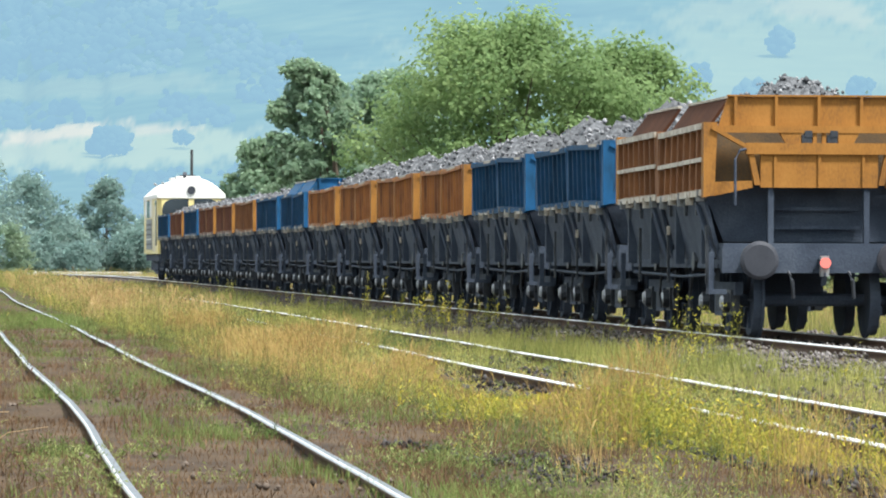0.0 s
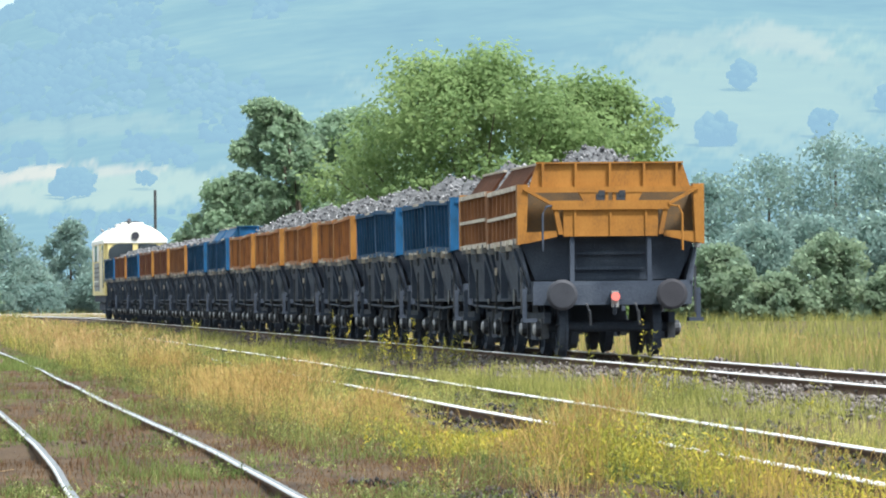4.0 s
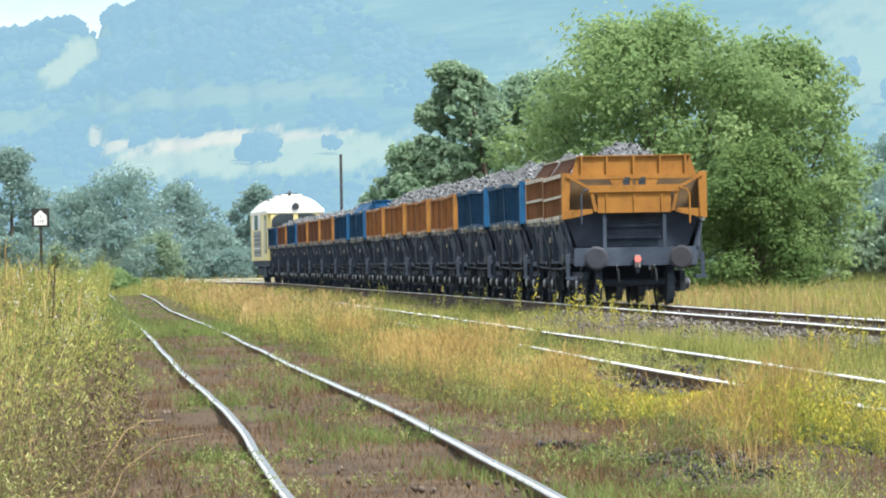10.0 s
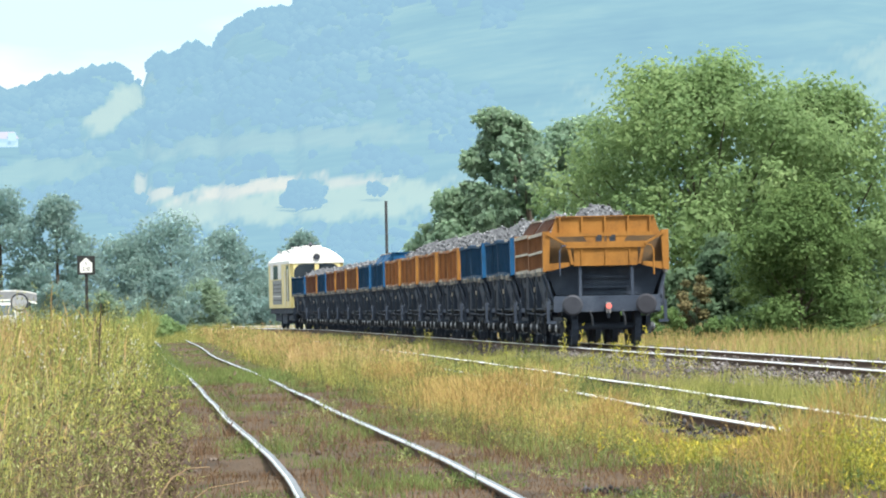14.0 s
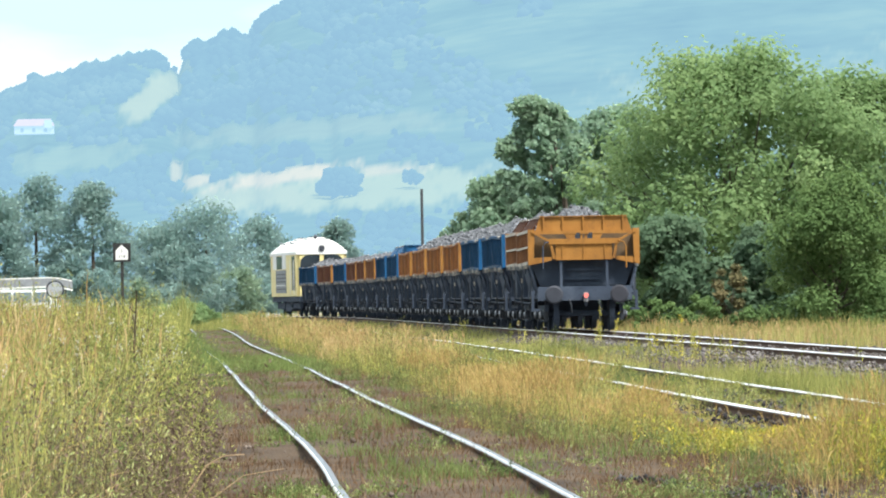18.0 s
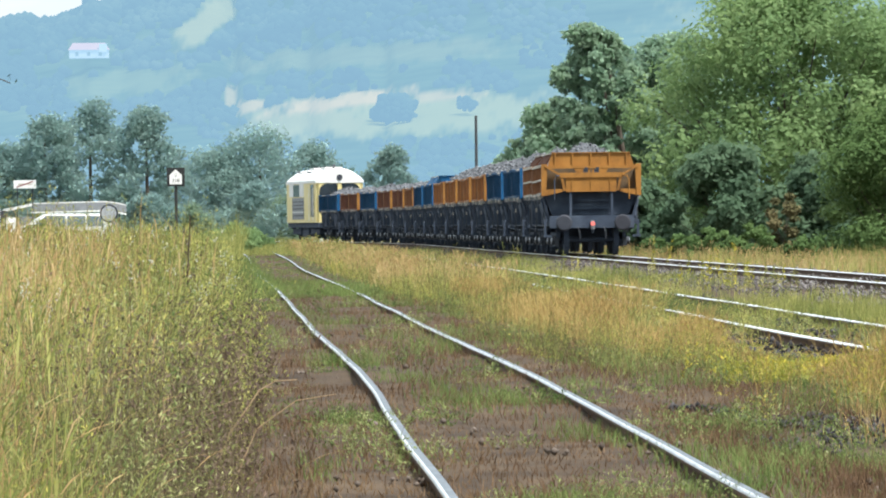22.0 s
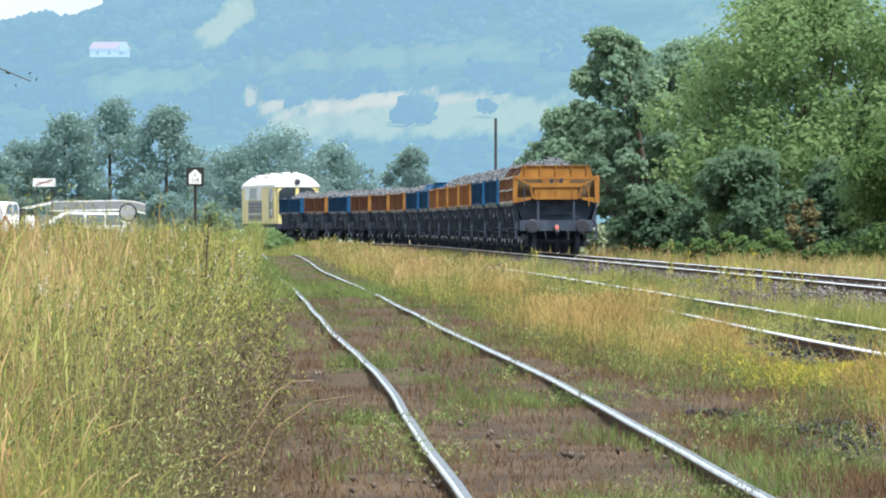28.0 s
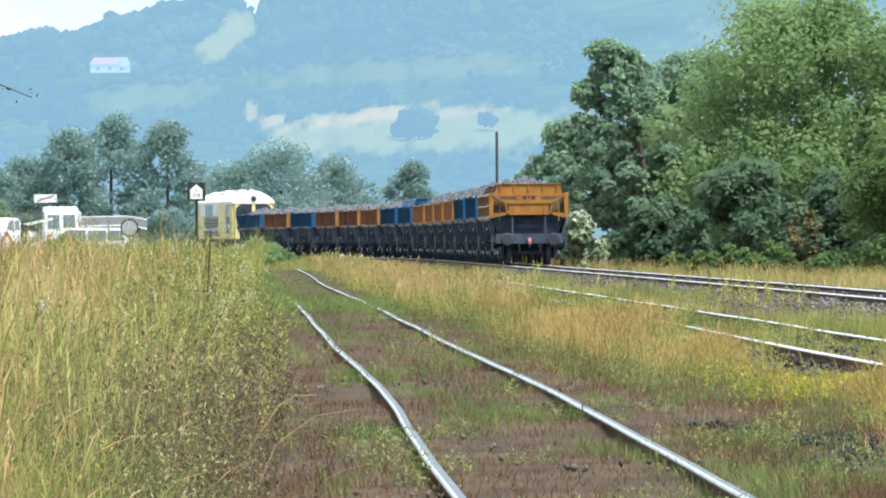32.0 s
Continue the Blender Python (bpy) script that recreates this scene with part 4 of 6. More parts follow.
def far_house(px, el, w, label):
    p = hill_at(px, hill_f(px, el)) * (0.96, 0.96, 1)
    p[2] = 1.4 + el / 9000 * p[1]
    h = tagged(new("house"), label, "house")
    h.location = p
    a = far_mat("hazy_house_wall", [(0.6, 0.6, 0.58), (0.75, 0.74, 0.7)], 0.3, (0.175, 0.276, 0.357), 0.84)
    b = far_mat("hazy_house_roof", [(0.50, 0.24, 0.20), (0.6, 0.32, 0.26)], 0.3, (0.175, 0.255, 0.337), 0.82)
    g = far_mat("hazy_house_glass", [(0.08, 0.1, 0.12), (0.1, 0.12, 0.14)], 0.3, (0.162, 0.26, 0.333), 0.8)
    part("wall", boxes((-w / 2, w / 2, -3, 3, -2, 1.1)), a, h)
    part("gable", boxes((w / 2 - 3.4, w / 2 - 0.4, -3.7, -3.02, 0.2, 3.4)), a, h)
    bm = bmesh.new()
    v = [bm.verts.new(c) for c in ((-w / 2 - 0.4, -3.6, 1.1), (w / 2 + 0.4, -3.6, 1.1), (w / 2 + 0.4, 3.6, 1.1), (-w / 2 - 0.4, 3.6, 1.1), (-w / 2 + 1.2, 0, 3.9), (w / 2 - 1.2, 0, 3.9))]
    for q in ((0, 1, 5, 4), (2, 3, 4, 5), (1, 2, 5), (3, 0, 4), (3, 2, 1, 0)):
        bm.faces.new([v[i] for i in q])
    part("roof", bm, b, h)
    for x in (-w * 0.3, 0, w * 0.3):
        part("window", boxes((x - 0.6, x + 0.6, -3.06, -2.98, -1.2, 0.3)), g, h)


far_house(205, 308, 15, "white house with a red roof on the far hillside")


# ---- trees ----
def leaves(centres, radii, n, size, seed, outward=1.0):
    """Leaf quads on and in a set of clumps; more of them near the clumps' outsides."""
    r = np.random.default_rng(seed)
    centres, radii = np.asarray(centres, float), np.asarray(radii, float)
    wgt = radii[:, 0] * radii[:, 2]
    k = r.choice(len(centres), n, p=wgt / wgt.sum())
    d = r.standard_normal((n, 3))
    d /= np.linalg.norm(d, axis=1)[:, None]
    rad = r.uniform(0.15, 1.0, n) ** 0.45
    rag = 1 + 0.28 * np.sin(d[:, 0] * 7 + k) * np.sin(d[:, 2] * 6 + 2 * k) + 0.12 * r.standard_normal(n)
    c = centres[k] + d * radii[k] * (rad * rag)[:, None]
    face = outward * d + (0.25 * (1 - outward), -0.6 * (1 - outward), 0.55) + 0.55 * r.standard_normal((n, 3))
    face /= np.linalg.norm(face, axis=1)[:, None]
    u = np.cross(face, r.standard_normal((n, 3)))
    u /= np.linalg.norm(u, axis=1)[:, None] + 1e-9
    w = np.cross(face, u)
    s = r.uniform(*size, (n, 1))
    v = np.stack([c - u * s, c + w * s * 0.55, c + u * s, c - w * s * 0.55], 1)
    own = np.clip(r.normal(0.5, 0.22, len(centres)), 0, 1)
    return v.reshape(-1, 3), np.arange(4 * n).reshape(n, 4), np.repeat(own[k], 4)


def tree(x, y, z0, h, spread, n, material, seed, label, category="tree", lean=0.0, low=0.25, clumps=26, size=(0.10, 0.2), trunk=True, top=1.0, clump=1.0, outward=1.0):
    """A trunk with limbs that carry clumps of leaves."""
    r = random.Random(seed)
    t = tagged(new("tree" if category == "tree" else "bush"), label, category)
    t.location = (x, y, z0)
    cs, rs = [], []
    bm = bmesh.new()
    for i in range(clumps):
        f = (i + 0.5) / clumps
        zz = h * (low + (0.94 - low) * f ** 0.9)
        prof = max(math.sin(math.pi * min(1, (f * 0.80 * top + 0.18))) ** 0.6, 0.9 if outward < 1 and f < 0.4 else 0)
        a = i * 2.399 + r.uniform(-0.5, 0.5)
        q = spread * prof * (0.95 * r.random() ** 0.5 if clumps > 80 else r.uniform(0.30, 0.86))
        c = Vector((q * math.cos(a) + lean * f, q * math.sin(a), zz - 0.05 * h))
        if clumps > 80 and i % 6 == 0:
            c = Vector((c.x * 1.08, c.y * 1.08, c.z * r.uniform(0.97, 1.02)))
        s = spread * clump * (r.uniform(0.20, 0.36) if i % 6 else r.uniform(0.12, 0.2))
        cs.append(c)
        rs.append((s, s, s * r.uniform(0.6, 0.9)))
        base = Vector((lean * f * 0.4, 0, h * (low * 0.6 + 0.35 * f)))
        mid = (base + c) / 2 + Vector((0, 0, -0.05 * h))
        if i % 24 == 0 if outward < 1 else i % 5 == 0 if clumps > 80 else (trunk or i % 2):
            tube(bm, [base, mid, c], [0.010 * h * (1 - 0.6 * f), 0.006 * h * (1 - 0.5 * f), 0.002 * h], 5, cap=False)
    if trunk:
        tube(bm, [(0, 0, -0.3), (0.05, 0, 0.15 * h), (lean * 0.3, 0.05, 0.45 * h), (lean * 0.6, 0, 0.75 * h)], [0.020 * h, 0.016 * h, 0.011 * h, 0.005 * h], 9, cap=False)
    part("trunk" if trunk else "branchwork", bm, BARK, t)
    v, f, own = leaves(cs, rs, n, size, seed, outward)
    cr = tint(raw("crown", v, f, material), own)
    cr.parent = t
    return t


WILLOW = "broad willow with light green foliage behind the line"
tree(place(1445, 224), 224, -0.3, 13.3, 7.5, 54000, LEAF_A, 11, WILLOW, clumps=150, low=0.06, size=(0.08, 0.18), clump=0.72)
tree(place(1650, 228), 228, -0.3, 12.4, 5.4, 32000, LEAF_A, 12, WILLOW, clumps=100, low=0.10, size=(0.08, 0.18), clump=0.8)
tree(place(1165, 236), 236, -0.3, 12.0, 3.5, 28000, LEAF_S, 13, "slender ash tree with feathery dark green leaves", clumps=170, low=0.02, lean=-1.8, top=1.0, size=(0.09, 0.2), clump=0.46, outward=0.5)
tree(place(1230, 240), 240, -0.3, 11.5, 4.3, 32000, LEAF_S, 18, "dark green tree beside the railway", clumps=140, low=0.02, clump=0.66, outward=0.5, size=(0.09, 0.2))
tree(place(1030, 243), 243, -0.3, 8.1, 3.8, 22000, LEAF_S, 14, "dark green tree beside the railway", clumps=90, low=0.02, clump=0.6, outward=0.5)
tree(place(1620, 200), 200, -0.3, 6.4, 3.4, 24000, LEAF_D, 15, "dense rounded yellow-green bush beside the line", "bush", clumps=40, low=0.04, trunk=False, size=(0.06, 0.13))
tree(place(1490, 206), 206, -0.3, 4.6, 2.6, 12000, LEAF_B, 16, "dark bush at the foot of the trees", "bush", clumps=24, low=0.04, trunk=False)
tree(place(1330, 212), 212, -0.3, 5.0, 3.0, 12000, LEAF_B, 17, "dark bush at the foot of the trees", "bush", clumps=24, low=0.04, trunk=False)
tree(place(1180, 216), 216, -0.3, 3.6, 2.4, 9000, LEAF_B, 19, "dark bush at the foot of the trees", "bush", clumps=20, low=0.04, trunk=False)
tree(place(1035, 216), 216, -0.3, 2.9, 1.3, 6000, LEAF_P, 9, "pale blossoming shrub beside the line", "bush", clumps=16, low=0.05, trunk=False)
tree(place(1432, 196), 196, -0.2, 2.9, 1.0, 3500, STEM, 8, "dead brown shrub beside the line", "bush", clumps=14, low=0.05, trunk=False, size=(0.05, 0.1))
for i, (px, y, h, sp) in enumerate(((1250, 196, 1.0, 0.9), (1310, 192, 1.3, 1.0), (1380, 188, 1.5, 1.1), (1350, 190, 0.9, 0.8), (1200, 200, 0.9, 0.8), (1470, 185, 0.9, 0.8))):
    tree(place(px, y), y, -0.1, h, sp, 2200, LEAF_D, 60 + i, "low green scrub beside the line", "bush", clumps=10, low=0.05, trunk=False, size=(0.05, 0.1))
# Thicket and far trees: LEAF_C and LEAF_G carry the haze tint.
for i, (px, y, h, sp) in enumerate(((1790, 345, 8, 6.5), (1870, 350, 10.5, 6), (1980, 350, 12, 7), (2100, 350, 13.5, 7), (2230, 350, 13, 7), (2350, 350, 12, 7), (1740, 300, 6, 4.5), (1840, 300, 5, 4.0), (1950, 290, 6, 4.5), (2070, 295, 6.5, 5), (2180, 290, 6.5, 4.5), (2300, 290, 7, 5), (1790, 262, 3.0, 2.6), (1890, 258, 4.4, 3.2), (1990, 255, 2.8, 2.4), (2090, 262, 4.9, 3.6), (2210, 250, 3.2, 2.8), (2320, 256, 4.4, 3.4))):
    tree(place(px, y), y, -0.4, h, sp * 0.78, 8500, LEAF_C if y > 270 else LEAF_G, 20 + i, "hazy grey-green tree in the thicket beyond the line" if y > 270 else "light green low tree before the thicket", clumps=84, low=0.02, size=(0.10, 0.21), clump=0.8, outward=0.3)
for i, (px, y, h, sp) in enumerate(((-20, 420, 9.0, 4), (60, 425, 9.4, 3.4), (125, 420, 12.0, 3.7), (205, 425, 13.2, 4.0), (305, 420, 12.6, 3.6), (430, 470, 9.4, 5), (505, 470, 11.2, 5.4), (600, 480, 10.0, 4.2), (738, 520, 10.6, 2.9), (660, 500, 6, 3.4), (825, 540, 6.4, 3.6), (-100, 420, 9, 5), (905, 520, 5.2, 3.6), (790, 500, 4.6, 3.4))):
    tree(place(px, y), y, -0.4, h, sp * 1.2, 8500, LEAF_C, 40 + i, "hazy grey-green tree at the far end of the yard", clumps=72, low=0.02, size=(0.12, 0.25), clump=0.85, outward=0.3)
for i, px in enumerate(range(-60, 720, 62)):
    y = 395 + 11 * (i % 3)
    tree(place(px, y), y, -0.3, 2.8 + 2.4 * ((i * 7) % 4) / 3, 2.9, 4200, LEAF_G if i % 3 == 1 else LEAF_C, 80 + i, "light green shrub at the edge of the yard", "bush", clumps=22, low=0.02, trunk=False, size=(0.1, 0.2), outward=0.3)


for i, (px, y, h, sp) in enumerate(((425, 236, 1.3, 1.3), (448, 250, 1.5, 1.4), (470, 268, 1.3, 1.4), (405, 225, 1.2, 1.1), (392, 210, 1.1, 1.0), (488, 290, 1.4, 1.5))):
    tree(place(px, y), y, -0.1, h, sp, 2400, LEAF_A, 130 + i, "light green shrub beside the far siding", "bush", clumps=14, low=0.04, trunk=False, size=(0.06, 0.13))


def bough_tree(name, base, tips, seed, label, n_leaf, droop, spread, size, material):
    """A tree beside the camera's view, of which some boughs reach in."""
    t = tagged(new(name), label, "tree")
    t.location = base
    ends = [Vector(p) - Vector(base) for p in tips]
    hgt = max(e.z for e in ends) * 1.25
    bm = bmesh.new()
    tube(bm, [(0, 0, -0.3), (0, 0, hgt * 0.6), (0.02, 0, hgt)], [0.03 * hgt, 0.02 * hgt, 0.012], 8, cap=False)
    part("trunk", bm, BARK, t)
    r = np.random.default_rng(seed)
    for e in ends:
        root = Vector((0, 0, min(hgt * 0.95, e.z + 0.15 * abs(e.x))))
        mid = root.lerp(e, 0.55) + Vector((0, 0, 0.12 * abs(e.x)))
        bm = bmesh.new()
        tube(bm, [root, mid, e], [0.022, 0.012, 0.004] if n_leaf > 50 else [0.009, 0.004, 0.002], 6, cap=False)
        bough = part("bough", bm, BARK, t)
        k = r.uniform(0.05, 1.0, n_leaf)
        c = np.array([mid.lerp(e, float(q))[:] for q in k]) + r.normal(0, 1, (n_leaf, 3)) * spread
        u = r.standard_normal((n_leaf, 3)) * 0.45 + (0, 0, -droop)
        u /= np.linalg.norm(u, axis=1)[:, None]
        w = np.cross(u, r.standard_normal((n_leaf, 3)))
        w /= np.linalg.norm(w, axis=1)[:, None]
        s = r.uniform(*size, (n_leaf, 1))
        v = np.stack([c, c + u * s + w * s * 0.3, c + u * s * 2, c + u * s - w * s * 0.3], 1).reshape(-1, 3)
        lv = tagged(tint(raw("foliage", v, np.arange(4 * n_leaf).reshape(-1, 4), material), np.full(4 * n_leaf, r.uniform(0.3, 0.7))), kind="stuff")
        lv.parent = bough


bough_tree("acacia_tree", (place(2510, 78), 78, 0.0), [(place(px, 78), 78 + dy, z) for px, dy, z in ((2236, 0.1, 2.62), (2272, -0.2, 2.3), (2208, 0, 1.45), (2252, 0.2, 2.0), (2268, -0.1, 1.30))], 3, "dark green acacia with feathery drooping boughs", 1900, 0.8, (0.07, 0.10, 0.05), (0.045, 0.09), LEAF_K)
bough_tree("young_tree", (place(-190, 19), 19, 0.0), [(place(66, 19), 19, 1.94), (place(-5, 19), 19, 2.12)], 4, "young tree with a bare twig reaching out", 9, 0.2, (0.015, 0.02, 0.012), (0.008, 0.014), LEAF_K)


# ---- weeds and grass ----
def visible(x, y, lo=-110, hi=2330):
    px = 784 + x / y * 9000
    return (px > lo) & (px < hi)


def scatter(n, y0, y1, q0, q1, fx, seed, power=1.7, patch=None, tuft=1, wide=0.1):
    """Places for plants, thinning out with distance; q is the way from a track's axis."""
    r = np.random.default_rng(seed)
    m = int(n * 3)
    u = r.uniform(0, 1, m)
    k = 1 - power
    y = (y0 ** k + u * (y1 ** k - y0 ** k)) ** (1 / k)
    x = fx(y) + r.uniform(q0, q1, m)
    ok = visible(x, y)
    if patch is not None:
        ok &= r.uniform(0, 1, m) < patch(x, y)
    x, y = x[ok][:n // tuft], y[ok][:n // tuft]
    if tuft > 1:
        k = r.uniform(0.5, 1.5, len(x))
        x, y = np.repeat(x, tuft) + np.repeat(k, tuft) * r.normal(0, wide, len(x) * tuft), np.repeat(y, tuft) + np.repeat(k, tuft) * r.normal(0, wide * 1.5, len(y) * tuft)
    return x, y, bank(x, y) + 0.03 * np.sin(x * 1.7) * np.sin(y * 0.9) - 0.02, r


def patches(scale, cut, seed, long=2.2):
    """A soft patchy mask over the plan; cut: how much of it is bare."""
    a = np.random.default_rng(seed).uniform(0, 6.3, 6)

    def f(x, y):
        v = np.sin(x / scale + a[0]) * np.sin(y / scale / long + a[1]) + 0.6 * np.sin(x / scale * 2.3 + y / scale * 1.54 / long + a[2]) + 0.5 * np.sin(y / scale * 2.4 / long - x / scale + a[3])
        return np.clip((v + 1.2 - 2.4 * cut) * 1.6, 0, 1)
    return f


def tone(x, y, r):
    """Plants that stand together look alike."""
    v = 0.30 * np.sin(x * 4.3 + 1.7 * np.sin(y * 1.7)) * np.sin(y * 1.9 + 1.3 * np.sin(x * 3.1)) + 0.18 * np.sin(x * 1.1 + 0.6 * y + 2) * np.sin(y * 0.43 + 0.7 * x)
    return 0.5 + 1.75 * v + r.normal(0, 0.2, len(x))


def blades(x, y, z, r, h, w, lean, material, name, label, category="grass", head=0.0, lift=0.0):
    """Bent blades, each of two pieces; head: the share of the height taken by a wider seed head."""
    n = len(x)
    hh = r.uniform(*h, n) * mound(x, y)
    ww = np.maximum(r.uniform(*w, n), y * 0.00007)
    a, b = r.uniform(0, math.tau, n), r.uniform(0, math.tau, n)
    ln = r.uniform(0.02, lean, n) * hh
    base = np.stack([x, y, z + lift * r.uniform(0, 1, n)], 1)
    side = np.stack([np.cos(a), np.sin(a), 0 * a], 1) * ww[:, None] / 2
    out = np.stack([np.cos(b), np.sin(b), 0 * b], 1) * ln[:, None]
    up = np.array([0, 0, 1.0])
    mid = base + out * 0.3 + up * (hh * 0.55)[:, None]
    tip = base + out + up * hh[:, None]
    v = [base - side, base + side, mid + side * 0.8, mid - side * 0.8, tip]
    polys, sizes = [np.array([0, 1, 2, 3]), np.array([3, 2, 4])], [4, 3]
    if head:
        top = base + out * 1.25 + up * (hh * 1.08)[:, None]
        wide = np.stack([np.cos(a + 0.6), np.sin(a + 0.6), 0 * a], 1) * (ww * 0.9)[:, None]
        m2 = tip
        low = base + out * 0.8 + up * (hh * (1 - head))[:, None]
        v += [low, m2 + wide, top, m2 - wide]
        polys.append(np.array([5, 6, 7, 8]))
        sizes.append(4)
    k = len(v)
    v = np.stack(v, 1).reshape(-1, 3)
    flat = np.concatenate([np.concatenate(polys)])
    idx = (flat[None] + k * np.arange(n)[:, None]).ravel()
    ob = tint(raw(name, v, idx, material, sizes=np.tile(sizes, n)), np.repeat(tone(x, y, r), k))
    return tagged(ob, label, category, kind="stuff")


def herbs(x, y, z, r, h, n_leaf, size, spread, material, name, label, category="weeds", upper=0.0, fan=False):
    """Leafy stalks: small leaves set up and down each stem; upper: leaves only above that share of the height."""
    n = len(x)
    hh = r.uniform(*h, n) * mound(x, y)
    t = r.uniform(upper, 1.0, (n, n_leaf))
    lean = r.normal(0, 0.18, (n, 1, 2)) * hh[:, None, None]
    a = r.uniform(0, math.tau, (n, n_leaf))
    q = spread * ((0.25 + 1.0 * t) if fan else (1.15 - 0.6 * t)) * r.uniform(0.2, 1, (n, n_leaf))
    c = np.stack([x[:, None] + lean[..., 0] * t + q * np.cos(a), y[:, None] + lean[..., 1] * t + q * np.sin(a), z[:, None] + hh[:, None] * t], -1).reshape(-1, 3)
    m = len(c)
    u = np.stack([0.7 * np.cos(a).ravel(), 0.7 * np.sin(a).ravel(), r.uniform(0.0, 1.6, m)], 1)
    u /= np.linalg.norm(u, axis=1)[:, None]
    w = np.cross(u, r.standard_normal((m, 3)))
    w /= np.linalg.norm(w, axis=1)[:, None]
    s = r.uniform(*size, (m, 1)) * np.clip(np.repeat(y, n_leaf)[:, None] / 36, 0.5, 1) * np.maximum(1.0, np.repeat(y, n_leaf)[:, None] / 60)
    v = np.stack([c - u * s, c + w * s * 0.27, c + u * s, c - w * s * 0.27], 1).reshape(-1, 3)
    # stems
    sw = np.maximum(0.0012, y * 0.00003)[:, None]
    b0 = np.stack([x, y, z], 1)
    b1 = b0 + np.concatenate([lean[:, 0], hh[:, None]], 1)
    dx = np.concatenate([sw, 0 * sw, 0 * sw], 1)
    sv = np.stack([b0 - dx, b0 + dx, b1 + dx * 0.5, b1 - dx * 0.5], 1).reshape(-1, 3)
    allv = np.concatenate([v, sv])
    ob = raw(name, allv, np.arange(len(allv)).reshape(-1, 4), material)
    ob.data.materials.append(STEM)
    own = tone(x, y, r)
    tint(ob, np.r_[np.repeat(own, 4 * n_leaf), np.repeat(own, 4)])
    ob.data.polygons.foreach_set("material_index", np.r_[np.zeros(m), np.ones(n)].astype(np.int32))
    return tagged(ob, label, category, kind="stuff")


def mound(x, y):
    """Uneven height of the weeds: billowing on the bank, low and open beside the loop's rails."""
    bank_h = 0.92 + 0.20 * np.sin(x * 5.3 + 2 * np.sin(y * 0.9)) * np.sin(y * 1.3 + x * 2.1) + 0.14 * np.sin(x * 13 + y * 3.1) + 0.10 * np.sin(x * 29 - y * 7)
    q = x - loop_x(y) + 0.72
    by_rail = np.clip(1.7 - np.abs(q + 0.15) / 1.1, 0, 1) * np.clip((y - 39) / 8, 0.12, 1) * np.clip((63 - y) / 5, 0, 1)
    by_rail = np.maximum(by_rail, np.clip(1.3 - np.abs(q - 1.1) / 0.5, 0, 1) * 0.62)
    return np.where(x < siding_x(y) - 1.3, bank_h, (np.where(y > 47, 1.25, 0.9) + 0.32 * np.sin(x * 2.3 + 1.5 * np.sin(y * 0.21)) * np.sin(y * 0.33 + x)) * (1 - 0.82 * by_rail * patches(0.55, 0.10, 91, 6)(x, y)))


